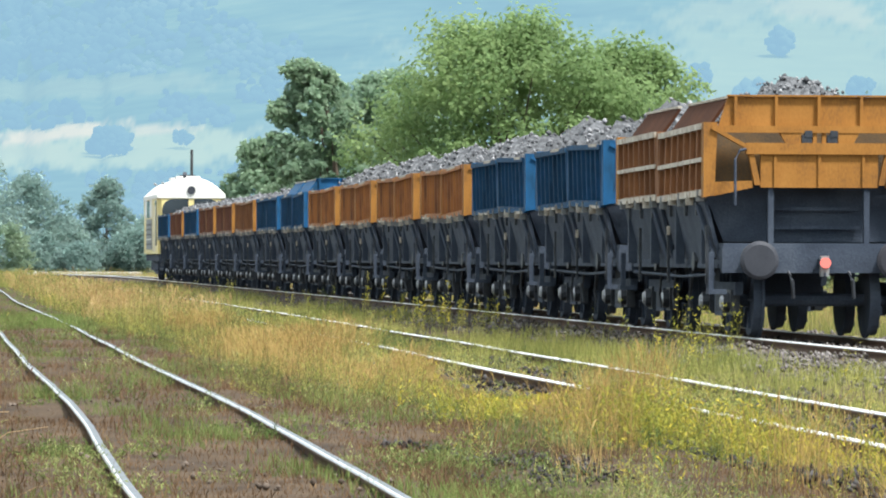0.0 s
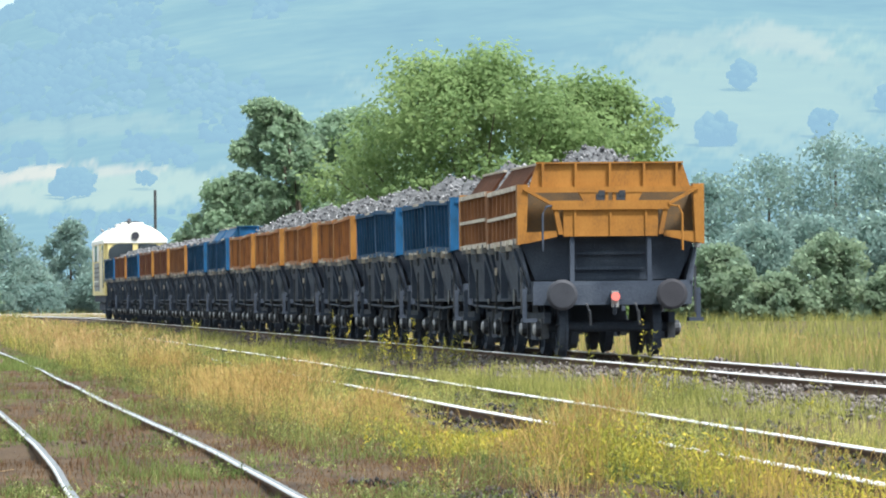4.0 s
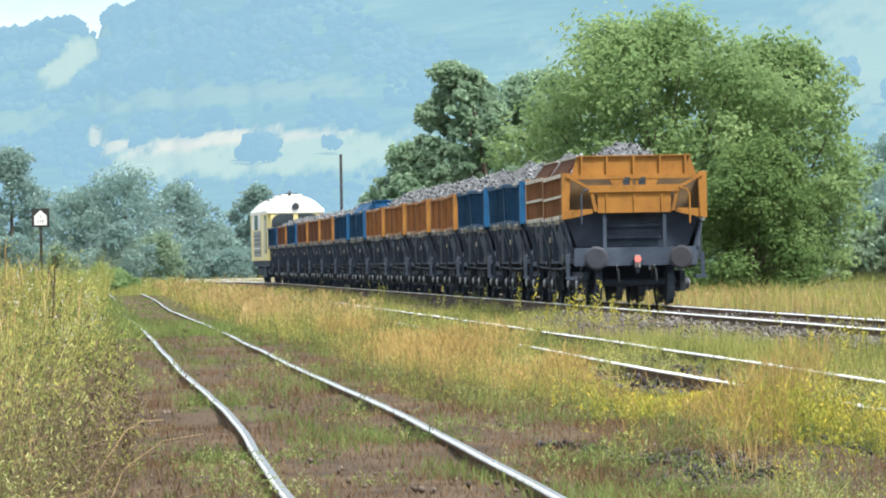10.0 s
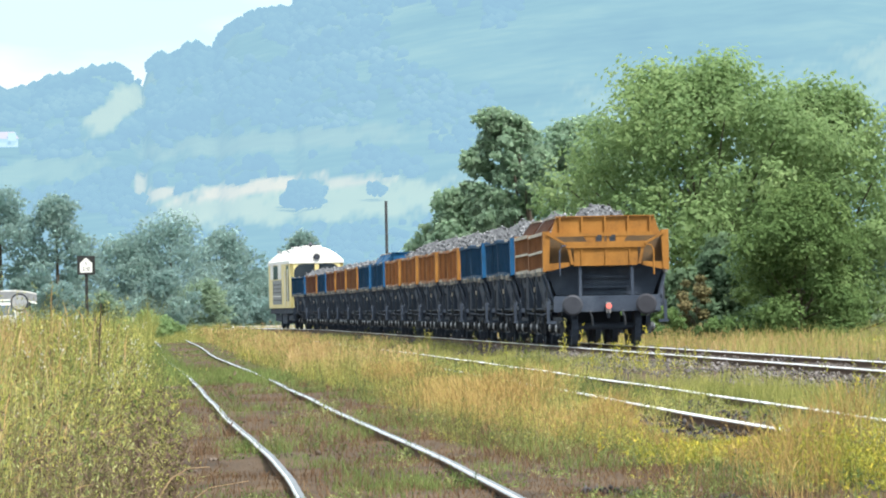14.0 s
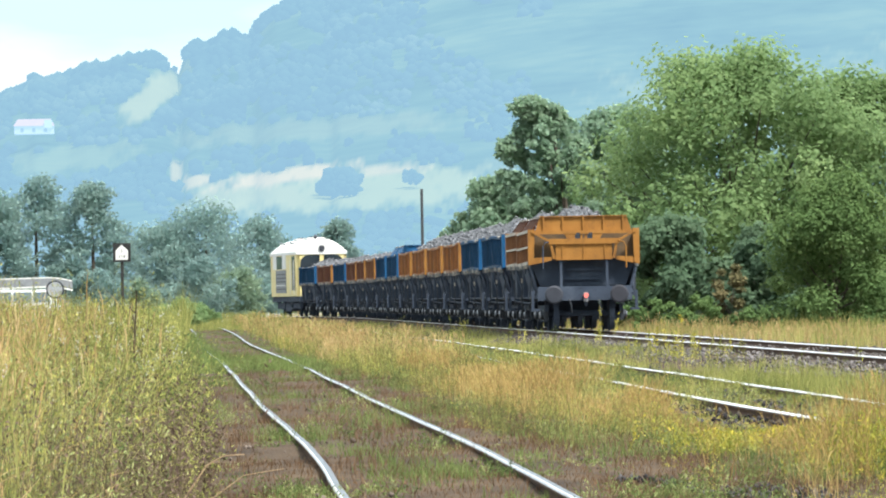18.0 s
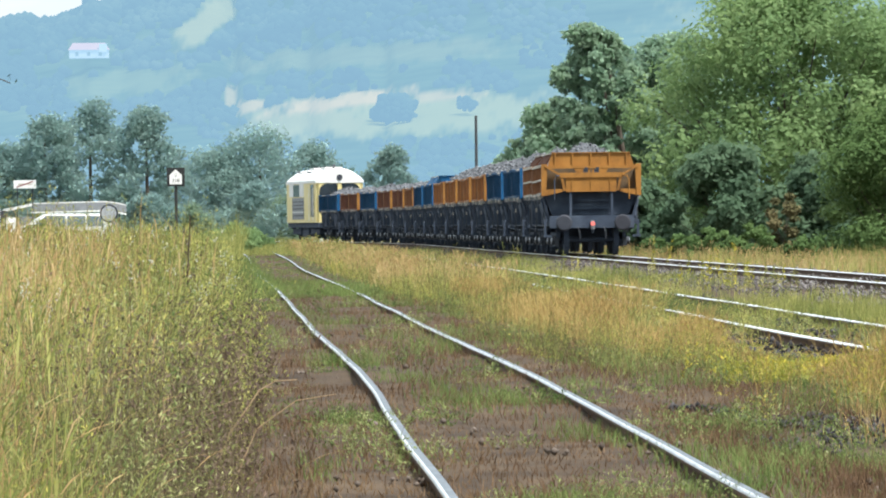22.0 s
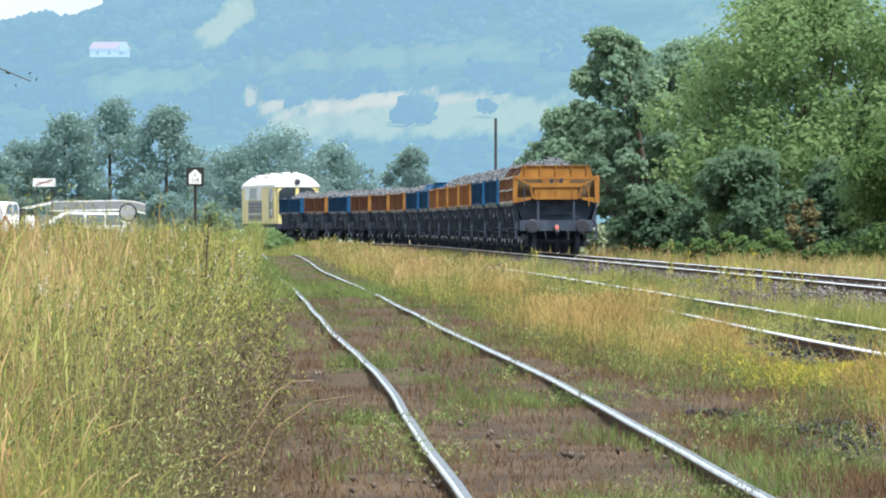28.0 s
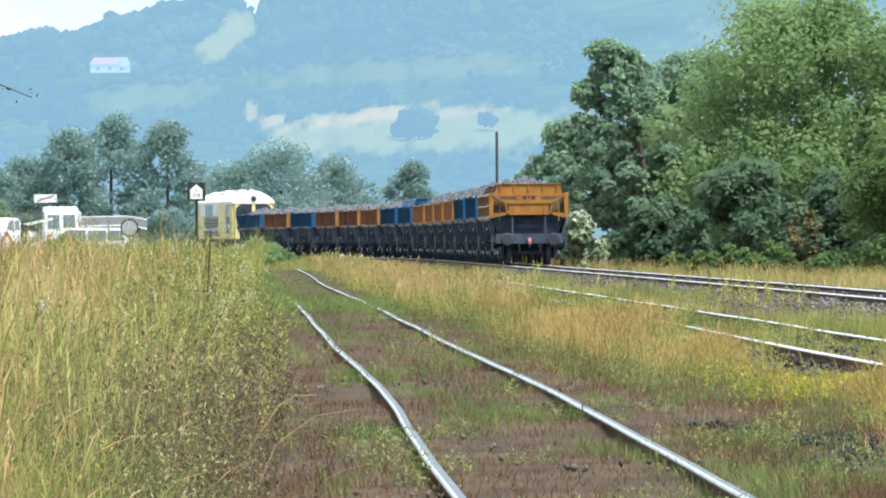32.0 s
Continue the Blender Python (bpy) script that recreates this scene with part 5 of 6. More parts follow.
def vegetation():
    S, T = siding_x, train_x
    # high bank of weeds left of the siding, the near end of it leafy and tangled
    q = scatter(15000, 26, 130, -14, -2.9, S, 1, 1.4, patches(0.7, 0.50, 21), 12, 0.15)
    blades(*q, (0.55, 1.10), (0.0035, 0.0075), 0.35, STRAW, "straw_grass", "tall dry straw-coloured grass beside the siding", head=0.16)
    q = scatter(2200, 14, 34, -14, -2.4, S, 51, 1.5, patches(0.6, 0.5, 52), 12, 0.10)
    blades(*q, (0.45, 1.0), (0.0026, 0.0052), 0.4, STRAW, "straw_tuft", "tufts of dry straw in the tangled weeds", head=0.16)
    q = scatter(4000, 14, 110, -14, -2.3, S, 31, 1.5, patches(1.1, 0.35, 22), 6, 0.14)
    blades(*q, (0.20, 0.50), (0.0026, 0.0050), 2.0, STRAW, "bent_straw", "bent and fallen dry grass beside the siding", head=0.12, lift=0.55)
    q = scatter(3600, 14, 45, -12, -2.2, S, 119, 1.5, patches(0.6, 0.35, 120), 9, 0.06)
    blades(*q, (0.45, 1.05), (0.003, 0.006), 0.45, GREEN, "upright_grass", "upright yellow-green grass in the tangled weeds", head=0.14)
    q = scatter(2000, 14, 60, -14, -2.4, S, 41, 1.5, patches(0.5, 0.35, 42), 5, 0.06)
    blades(*q, (0.06, 0.15), (0.004, 0.008), 2.2, LEAF_W, "curled_leaf", "curled pale leaves in the tangled weeds", lift=0.85)
    q = scatter(12000, 14, 130, -14, -2.35, S, 2, 1.4, patches(0.6, 0.38, 23), 9, 0.10)
    blades(*q, (0.35, 0.95), (0.0045, 0.009), 0.7, GREEN, "tall_grass", "tall green and yellowing grass beside the siding")
    q = scatter(2500, 15, 120, -12, -2.25, S, 3, 1.5, patches(0.8, 0.55, 1), 6, 0.09)
    herbs(*q, (0.40, 1.05), 30, (0.015, 0.036), 0.050, LEAF_W, "leafy_weeds", "leafy green weeds among the tall grass")
    q = scatter(1200, 14.5, 42, -10, -1.9, S, 53, 1.5, patches(0.7, 0.62, 54), 6, 0.08)
    herbs(*q, (0.35, 1.02), 36, (0.014, 0.030), 0.045, PALEWEED, "pale_mugwort", "pale grey-green mugwort in the tangled weeds", fan=True)
    q = scatter(480, 14.5, 60, -10, -1.75, S, 55, 1.4, patches(0.8, 0.70, 56), 12, 0.13)
    herbs(*q, (0.40, 1.0), 30, (0.012, 0.028), 0.05, DOCK, "withered_weeds", "withered dark brown weeds in the bank", upper=0.1)
    q = scatter(2600, 30, 120, -3.2, -1.75, S, 4, 1.5, patches(0.6, 0.25, 29), 7, 0.12)
    herbs(*q, (0.6, 1.12), 44, (0.009, 0.021), 0.075, PLUME, "goldenrod", "yellow-green goldenrod along the siding", upper=0.05, fan=True)
    q = scatter(1300, 46, 125, -5.0, -2.0, S, 64, 1.4, patches(0.7, 0.35, 65), 7, 0.14)
    herbs(*q, (0.95, 1.55), 30, (0.012, 0.026), 0.075, PLUME, "tall_goldenrod", "tall yellow-green goldenrod along the siding", upper=0.05, fan=True)
    q = scatter(900, 40, 110, -9.0, -2.4, S, 66, 1.3, patches(0.9, 0.4, 67), 7, 0.16)
    herbs(*q, (0.95, 1.45), 34, (0.012, 0.026), 0.09, LEAF_W, "tall_leafy_weeds", "tall leafy weeds above the straw", upper=0.05, fan=True)
    q = scatter(900, 15, 34, -6, -2.2, S, 24, 1.3, patches(0.6, 0.5, 27), 6, 0.08)
    herbs(*q, (0.4, 0.98), 32, (0.014, 0.032), 0.06, GOLD, "yellow_green_weeds", "yellow-green weeds at the edge of the bank", fan=True)
    q = scatter(1900, 17, 44, -2.9, -1.7, S, 85, 1.3, patches(0.5, 0.52, 86), 12, 0.09)
    herbs(*q, (0.35, 0.90), 34, (0.014, 0.032), 0.06, DOCK, "dark_dead_weeds", "dark dead weeds at the edge of the bank", upper=0.1)
    q = scatter(900, 16, 70, -4.5, -1.7, S, 5, 1.4, patches(0.45, 0.55, 28), 9, 0.07)
    herbs(*q, (0.4, 0.95), 36, (0.010, 0.020), 0.05, DOCK, "dead_dock", "dead dark brown dock stalks", upper=0.15)
    q = scatter(260, 45, 120, -5.2, -1.7, S, 6, 1.3, None, 4, 0.12)
    herbs(*q, (0.9, 1.2), 9, (0.009, 0.016), 0.05, UMBEL, "white_umbel", "white umbel flowers at the grass tops", "flowers", upper=0.93)
    q = scatter(1100, 100, 240, -6.0, -1.7, S, 107, 1.2, patches(1.2, 0.2, 108), 5, 0.2)
    herbs(*q, (0.45, 1.05), 26, (0.012, 0.022), 0.16, LEAF_A, "far_green_weeds", "tall green weeds along the far siding")
    q = scatter(420, 30, 80, -9, -2.0, S, 101, 1.3, patches(0.7, 0.3, 102), 3, 0.12)
    blades(*q, (0.9, 1.30), (0.003, 0.0055), 0.35, STRAW, "pale_stalk", "pale dry stalks standing above the weeds", head=0.22)
    q = scatter(700, 24, 48, -2.7, -1.75, S, 109, 1.3, patches(0.42, 0.45, 110), 6, 0.08)
    herbs(*q, (0.30, 0.90), 40, (0.009, 0.021), 0.05, PLUME, "edge_weeds", "leafy green weeds at the edge of the bank", fan=True)
    q = scatter(700, 16, 60, -9, -1.9, S, 103, 1.3, patches(0.5, 0.5, 104), 6, 0.07)
    herbs(*q, (0.6, 1.2), 30, (0.014, 0.030), 0.055, LOWLEAF, "tall_green_stalks", "tall dark green leafy stalks in the bank")
    q = scatter(110, 24, 70, -6, -2.0, S, 105, 1.3, patches(0.8, 0.4, 106), 5, 0.06)
    herbs(*q, (0.8, 1.12), 14, (0.009, 0.016), 0.05, UMBEL, "cream_flower_heads", "cream flower heads in the bank", "flowers", upper=0.86)
    r = np.random.default_rng(77)
    y = r.uniform(132, 215, 9000)
    x = place(r.uniform(40, 470, 9000), y)
    blades(x, y, bank(x, y), r, (0.6, 1.45), (0.010, 0.018), 0.5, GREEN, "embankment_grass", "tall green grass at the foot of the road")
    # siding bed: short russet growth, green tufts
    q = scatter(62000, 15, 130, -1.9, 2.6, S, 7, 1.8, patches(0.72, -0.15, 2, 7))
    blades(*q, (0.03, 0.11), (0.004, 0.010), 0.8, RUSSET, "russet_growth", "short reddish-brown withered growth on the siding bed")
    q = scatter(22000, 15, 140, -1.3, 3.0, S, 8, 1.7, patches(0.44, 0.58, 3, 7), 8, 0.07)
    blades(*q, (0.04, 0.15), (0.004, 0.009), 0.7, GREEN2, "green_tuft", "patches of low fresh green grass between the rails")
    q = scatter(2200, 16, 95, -1.4, 3.0, S, 25, 1.7, patches(0.39, 0.52, 13, 7), 4, 0.08)
    herbs(*q, (0.05, 0.22), 16, (0.010, 0.022), 0.07, LOWLEAF, "low_weeds", "low leafy green weeds on the siding bed")
    q = scatter(19000, 93, 118, -2.2, 2.6, S, 9, 1.2, patches(0.8, 0.05, 92, 4))
    blades(*q, (0.04, 0.13), (0.006, 0.012), 0.6, GREEN2, "green_patch", "green grass grown over the siding rails")
    q = scatter(2400, 97, 190, -1.25, -0.6, S, 113, 2.4, patches(0.8, 0.1, 114, 4), 5, 0.08)
    blades(*q, (0.10, 0.30), (0.006, 0.012), 0.6, GREEN2, "rail_grass", "green grass hiding a stretch of the siding rail")
    q = scatter(120, 93, 97, 0.35, 0.80, S, 115, 1.2)
    blades(*q, (0.10, 0.26), (0.006, 0.012), 0.6, GREEN2, "rail_tuft", "green tufts hiding a piece of the siding rail")
    q = scatter(4500, 116, 240, -1.6, 2.2, S, 94, 1.3, patches(1.2, 0.15, 95, 6))
    blades(*q, (0.02, 0.07), (0.010, 0.018), 0.7, RUSSET, "far_russet_growth", "short withered growth on the far siding bed")
    q = scatter(11000, 116, 260, -2.4, 2.8, S, 96, 1.3, patches(1.0, 0.28, 97, 5))
    blades(*q, (0.03, 0.10), (0.008, 0.016), 0.7, GREEN2, "far_green_tuft", "green tufts on the far siding bed")
    q = scatter(8000, 225, 340, -2.0, 3.0, S, 10, 1.3)
    blades(*q, (0.08, 0.30), (0.010, 0.018), 0.6, GREEN, "far_grass", "green grass on the far part of the siding")
    # the strip between siding and loop: bare soil beside the siding, weeds towards the loop
    def off(x, y):
        bare = np.exp(-((x - siding_x(y) - 1.95) / 0.42) ** 2 - ((y - 33.5) / 3.2) ** 2)
        return np.clip((x - siding_x(y) - 1.95 - 0.075 * np.clip(50 - y, 0, 30)) * 1.4 - 1.2 * bare, 0.02, 1)

    def away(p):
        return lambda x, y: p(x, y) * off(x, y)
    q = scatter(34000, 20, 170, 1.5, 6.6, S, 11, 1.5, lambda x, y: patches(0.99, 0.06, 4, 7)(x, y) * off(x, y), 10, 0.10)
    blades(*q, (0.06, 0.24), (0.003, 0.008), 0.8, GREEN, "strip_grass", "yellow-green grass between the tracks")
    q = scatter(30000, 20, 110, 1.1, 3.8, S, 18, 1.7, patches(0.66, 0.25, 9, 7))
    blades(*q, (0.03, 0.13), (0.003, 0.008), 0.8, RUSSET, "strip_withered", "short withered brown growth between the tracks")
    q = scatter(3000, 22, 120, 1.4, 5.4, S, 26, 1.5, lambda x, y: patches(0.44, 0.45, 14, 7)(x, y) * np.maximum(0.25, off(x, y)), 5, 0.12)
    herbs(*q, (0.06, 0.30), 16, (0.010, 0.021), 0.10, LOWLEAF, "strip_weeds", "leafy weeds between the tracks")
    def between(p):
        return lambda x, y: p(x, y) * (x > S(y) + 1.7) * (x < T(y) - 5.5)
    q = scatter(9000, 100, 260, 1.5, 4.6, S, 34, 1.3, between(patches(0.9, 0.50, 35, 4)), 6, 0.15)
    blades(*q, (0.16, 0.48), (0.006, 0.011), 0.5, STRAW, "tall_golden_grass", "tall golden weeds at the far end of the strip", head=0.15)
    q = scatter(12000, 100, 300, 1.5, 4.6, S, 98, 1.3, between(patches(0.9, 0.30, 99, 4)), 6, 0.15)
    blades(*q, (0.12, 0.42), (0.006, 0.011), 0.5, GREEN, "far_strip_grass", "green and yellowing grass at the far end of the strip")
    q = scatter(1600, 95, 300, 1.5, 4.6, S, 35, 1.3, between(patches(0.94, 0.35, 36, 4)), 4, 0.2)
    herbs(*q, (0.2, 0.60), 22, (0.010, 0.018), 0.16, GREEN, "far_green_herbs", "green weeds at the far end of the strip", fan=True)
    q = scatter(3300, 22, 125, 1.8, 5.6, S, 36, 1.5, lambda x, y: patches(0.50, 0.36, 37, 7)(x, y) * off(x, y), 5, 0.12)
    herbs(*q, (0.06, 0.30), 16, (0.009, 0.020), 0.09, GOLD, "strip_yellow_weeds", "low yellow-green weeds between the tracks", fan=True)
    q = scatter(1700, 26, 100, 2.2, 5.8, S, 117, 1.5, away(patches(0.7, 0.30, 118, 5)), 3, 0.10)
    herbs(*q, (0.12, 0.42), 18, (0.009, 0.019), 0.05, PLUME, "strip_sprigs", "yellow-green flowering sprigs between the tracks", fan=True)
    q = scatter(13500, 46, 210, -8.0, -5.9, T, 12, 1.5, away(patches(0.61, 0.58, 5, 7)), 14, 0.12)
    blades(*q, (0.12, 0.34), (0.003, 0.006), 0.6, STRAW2, "golden_grass", "golden orange dry grass along the loop line", head=0.2)
    q = scatter(6000, 21, 70, -7.2, -5.6, T, 27, 1.5, away(patches(0.39, 0.52, 15, 7)), 14, 0.09)
    blades(*q, (0.12, 0.42), (0.0025, 0.005), 0.8, STRAW2, "golden_stems", "golden dry grass stems along the loop line", head=0.2)
    q = scatter(900, 21, 34, -5.6, -4.0, T, 32, 1.5, patches(0.39, 0.45, 16, 7))
    blades(*q, (0.10, 0.42), (0.0025, 0.005), 0.7, STRAW2, "rail_stems", "golden stems growing through the loop line", head=0.2)
    q = scatter(12000, 24, 200, -8.2, -5.6, T, 13, 1.5, away(patches(0.77, 0.25, 6, 7)))
    blades(*q, (0.06, 0.20), (0.003, 0.007), 0.7, GREEN, "green_stems", "low green grass along the loop line")
    q = scatter(2100, 21, 62, -7.8, -5.6, T, 14, 1.5, away(patches(0.39, 0.45, 7, 7)), 5, 0.09)
    herbs(*q, (0.14, 0.46), 24, (0.008, 0.017), 0.06, GOLD, "yellow_weeds", "bright yellow flowering weeds along the loop line", fan=True)
    q = scatter(1700, 48, 150, -8.2, -5.9, T, 28, 1.4, patches(0.83, 0.40, 17, 7))
    herbs(*q, (0.15, 0.42), 22, (0.008, 0.016), 0.08, GOLD, "yellow_tuft", "yellow-green tufts along the loop line", fan=True)
    q = scatter(70, 30, 110, -3.6, -1.9, T, 15, 1.4, patches(0.88, 0.50, 8, 7))
    herbs(*q, (0.25, 0.75), 18, (0.016, 0.032), 0.07, YELLOW, "yellow_flowers", "bright yellow flowering weeds on the ballast edge", upper=0.4)
    q = scatter(120, 34, 170, -3.4, -1.7, T, 111, 1.5, patches(0.8, 0.45, 112, 7), 3, 0.10)
    herbs(*q, (0.2, 0.58), 26, (0.010, 0.020), 0.06, LEAF_W, "ballast_weeds", "tall green weeds on the edge of the ballast")
    q = scatter(20000, 40, 230, -3.9, -2.1, T, 16, 1.4, patches(0.99, 0.25, 10, 7), 10, 0.12)
    blades(*q, (0.06, 0.24), (0.004, 0.010), 0.6, GREEN, "ballast_grass", "sparse grass between the loop and the main line")
    # tall yellow growth beside the loop, near the camera
    q = scatter(1050, 20, 46, -6.9, -5.45, T, 81, 1.5, away(patches(0.45, 0.36, 82, 5)), 4, 0.14)
    herbs(*q, (0.18, 0.52), 18, (0.014, 0.030), 0.05, YELLOW, "tall_yellow_weeds", "tall yellow flowering weeds beside the loop line", fan=True)
    q = scatter(2400, 20, 42, -7.0, -5.45, T, 83, 1.4, away(patches(0.45, 0.58, 84, 7)), 12, 0.09)
    blades(*q, (0.22, 0.62), (0.0022, 0.0042), 0.6, STRAW2, "tall_golden_stems", "tall golden stems beside the loop line", head=0.2)
    # verge and field beyond the main line
    q = scatter(6000, 104, 320, 2.2, 12, T, 17, 1.2, patches(2.0, 0.4, 61))
    blades(*q, (0.15, 0.42), (0.006, 0.012), 0.45, STRAW, "verge_grass", "pale dry grass beyond the main line", head=0.15)
    q = scatter(18000, 75, 330, 2.4, 16, T, 19, 1.2, patches(2.5, 0.3, 11))
    blades(*q, (0.15, 0.42), (0.008, 0.014), 0.5, GREEN, "verge_green", "green grass beyond the main line")
    q = scatter(18000, 105, 400, 8, 60, T, 33, 1.1)
    blades(*q, (0.25, 0.6), (0.012, 0.020), 0.5, GREEN, "meadow_grass", "green meadow grass before the thicket")
    q = scatter(14000, 190, 420, -16, 0.0, lambda y: T(y) - 3.2, 20, 1.2, lambda x, y: patches(2.0, 0.45, 12)(x, y) * (np.abs(x - S(y)) > 1.7))
    blades(*q, (0.10, 0.36), (0.010, 0.016), 0.5, GREEN, "far_green_grass", "green grass at the far end of the yard")
    q = scatter(9000, 190, 420, -16, 0.0, lambda y: T(y) - 3.2, 93, 1.2, lambda x, y: patches(2.0, 0.5, 13)(x, y) * (np.abs(x - S(y)) > 1.7))
    blades(*q, (0.10, 0.36), (0.010, 0.016), 0.5, STRAW2, "far_dry_grass", "dry grass at the far end of the yard", head=0.15)


vegetation()


# ---- ballast, and bare patches with stones ----
def ballast():
    for name, fx, z, q0, q1, y0, y1, n, seed in (("ballast", train_x, TRAIN_Z, -2.6, 2.0, 46, 260, 19000, 71), ("loop_ballast", loop_x, LOOP_Z, -1.5, 1.5, 26, 130, 12000, 72), ("cinder_patch", siding_x, 0.02, 1.4, 2.5, 29.5, 37.5, 1100, 74), ("rubble", siding_x, 0.02, -1.7, 4.2, 16, 75, 600, 73)):
        x, y, zz, r = scatter(n, y0, y1, q0, q1, fx, seed, 1.6, patches(1.2, 0.45, 20) if name == "rubble" else patches(0.3, 0.35, 75, 5) if name == "cinder_patch" else None)
        c = np.stack([x, y, zz + 0.02 + r.uniform(0, 0.03, len(x))], 1)
        v, f = stones_on(c, len(c), seed, (0.016, 0.042) if "ballast" in name else (0.010, 0.030))
        ob = raw(name, v, f, {"ballast": BALLAST, "rubble": CLOD}.get(name, CINDER))
        tagged(ob, {"ballast": "grey crushed ballast stones under the track", "rubble": "brown clods and pebbles on the siding bed"}.get(name, "dark cinders and small stones in the weeds"), "ballast", kind="stuff")


ballast()


# ---- line-side things ----
def distance_sign():
    y = 120.0
    s = tagged(new("railway_sign"), "black square railway sign with a white house-shaped panel on a post", "sign")
    s.matrix_world = pose(place(356, y), y, 0.05)
    part("post", boxes((-0.035, 0.035, -0.03, 0.03, -0.2, 2.30)), SIGNBLACK, s)
    pl = part("plate", boxes((-0.21, 0.21, -0.055, -0.032, 2.29, 2.73)), SIGNBLACK, s)
    bm = bmesh.new()
    prism(bm, ((-0.145, 2.34), (0.145, 2.34), (0.145, 2.56), (0, 2.69), (-0.145, 2.56)), -0.0595, -0.0560)
    part("white_panel", bm, WHITE, pl, "white house-shaped panel")
    for text, z, size in (("5", 2.515, 0.11), ("218", 2.385, 0.12)):
        cu = bpy.data.curves.new("digits", "FONT")
        cu.body, cu.size, cu.align_x, cu.extrude = text, size, "CENTER", 0.001
        cu.materials.append(SIGNBLACK)
        ob = new("digits", cu)
        ob.parent = pl
        ob.matrix_basis = pose(0, -0.0615, z, 90)


distance_sign()


def pole(px, y, top, r, name, label, z0=-0.3, material=POLEWOOD):
    p = tagged(new(name), label, "pole")
    p.location = (place(px, y), y, 0)
    bm = bmesh.new()
    tube(bm, [(0, 0, z0), (0, 0, top * 0.5), (0, 0, top)], [r * 1.15, r, r * 0.9], 10)
    part("shaft", bm, material, p)
    return p


pole(888, 300, 1.4 + 190 / 9000 * 300, 0.09, "telegraph_pole", "bare dark wooden telegraph pole beyond the train")
post = pole(-32, 18.0, 3.4, 0.037, "steel_post", "dark rusty upright post beside the camera", material=DARKPOST)
for z in (1.2, 2.3):
    part("band", boxes((-0.042, 0.042, -0.042, 0.042, z, z + 0.03)), RAILSIDE, post)


def dead_stalk():
    x, y = place(377, 46), 46.0
    t = tagged(new("dead_stalk"), "tall dead dark stalk standing above the weeds", "plant")
    t.location = (x, y, float(bank(x, y)))
    bm = bmesh.new()
    tube(bm, [(0.03, 0, -0.1), (0.0, 0, 0.5), (-0.01, 0, 1.0), (0.02, 0, 1.50)], [0.011, 0.010, 0.008, 0.005], 6)
    part("stem", bm, DOCK, t)
    r = random.Random(2)
    for k in range(9):
        z = 0.5 + 0.1 * k
        bm = bmesh.new()
        a = r.uniform(0, 6.28)
        e = Vector((0.06 * math.cos(a), 0.06 * math.sin(a), z + 0.06))
        tube(bm, [(0, 0, z), e], [0.004, 0.003], 5)
        tw = part("twig", bm, DOCK, t)
        v, f, own = leaves([e, e * 0.7 + Vector((0, 0, z * 0.3))], [(0.02, 0.02, 0.035)] * 2, 12, (0.007, 0.015), 400 + k)
        sh = tagged(tint(raw("seed_head", v, f, DOCK), own), kind="stuff")
        sh.parent = tw


dead_stalk()


def single_stem(name, label, pts, r0, twigs, material):
    """One stem that stands out of the bank: through pts, with twigs given as (from, to)."""
    t = tagged(new(name), label, "plant")
    base = Vector(pts[0])
    t.location = base
    bm = bmesh.new()
    tube(bm, [Vector(p) - base for p in pts], [r0 * (1 - 0.6 * i / (len(pts) - 1)) for i in range(len(pts))], 6)
    part("stem", bm, material, t)
    for a, b in twigs:
        bm = bmesh.new()
        mid = (Vector(a) + Vector(b)) / 2 + Vector((0, 0, 0.012))
        tube(bm, [Vector(a) - base, mid - base, Vector(b) - base], [r0 * 0.7, r0 * 0.55, r0 * 0.35], 5)
        part("twig", bm, material, t)


DRYSTEM = mat("dry_tan_stem", [(0.22, 0.14, 0.07), (0.42, 0.30, 0.17)], rough=0.85, scale=9.0)
single_stem("arched_stem", "pale dry grass stem arching out over the siding bed", [(-1.06, 24, 0.02), (-0.90, 24, 0.42), (-0.76, 24, 0.62), (-0.68, 24, 0.665), (-0.58, 24, 0.67)], 0.006, [], DRYSTEM)
single_stem("arched_stem", "pale dry grass stem bending towards the siding rail", [(-0.98, 25.5, 0.02), (-0.82, 25.5, 0.38), (-0.62, 25.5, 0.52), (-0.42, 25.5, 0.55)], 0.005, [], DRYSTEM)
single_stem("dry_twig", "bare forked dry twig standing in the weeds", [(-1.11, 22, 0.0), (-1.105, 22, 0.36), (-1.11, 22, 0.66)], 0.007, [((-1.108, 22, 0.40), (-1.20, 22, 0.43)), ((-1.108, 22, 0.42), (-1.02, 22, 0.46)), ((-1.11, 22, 0.55), (-1.17, 22, 0.61))], DRYSTEM)
single_stem("dry_twig", "pale straight dry stalk leaning in the weeds", [(-1.85, 21, 0.1), (-1.72, 21, 0.42), (-1.60, 21, 0.70)], 0.006, [((-1.72, 21, 0.42), (-1.66, 21, 0.46))], DRYSTEM)


def marker(px, y, h, w, name, label):
    m = tagged(new(name), label, "marker post")
    m.location = (place(px, y), y, float(bank(place(px, y), y)))
    bm = boxes((-w / 2, w / 2, -w / 2, w / 2, -0.1, h))
    bmesh.ops.bevel(bm, geom=bm.edges[:], offset=w * 0.15, segments=1, affect="EDGES")
    part("stone", bm, WHITE, m)
    part("foot", boxes((-w * 0.7, w * 0.7, -w * 0.7, w * 0.7, -0.1, 0.12)), WORN, m)


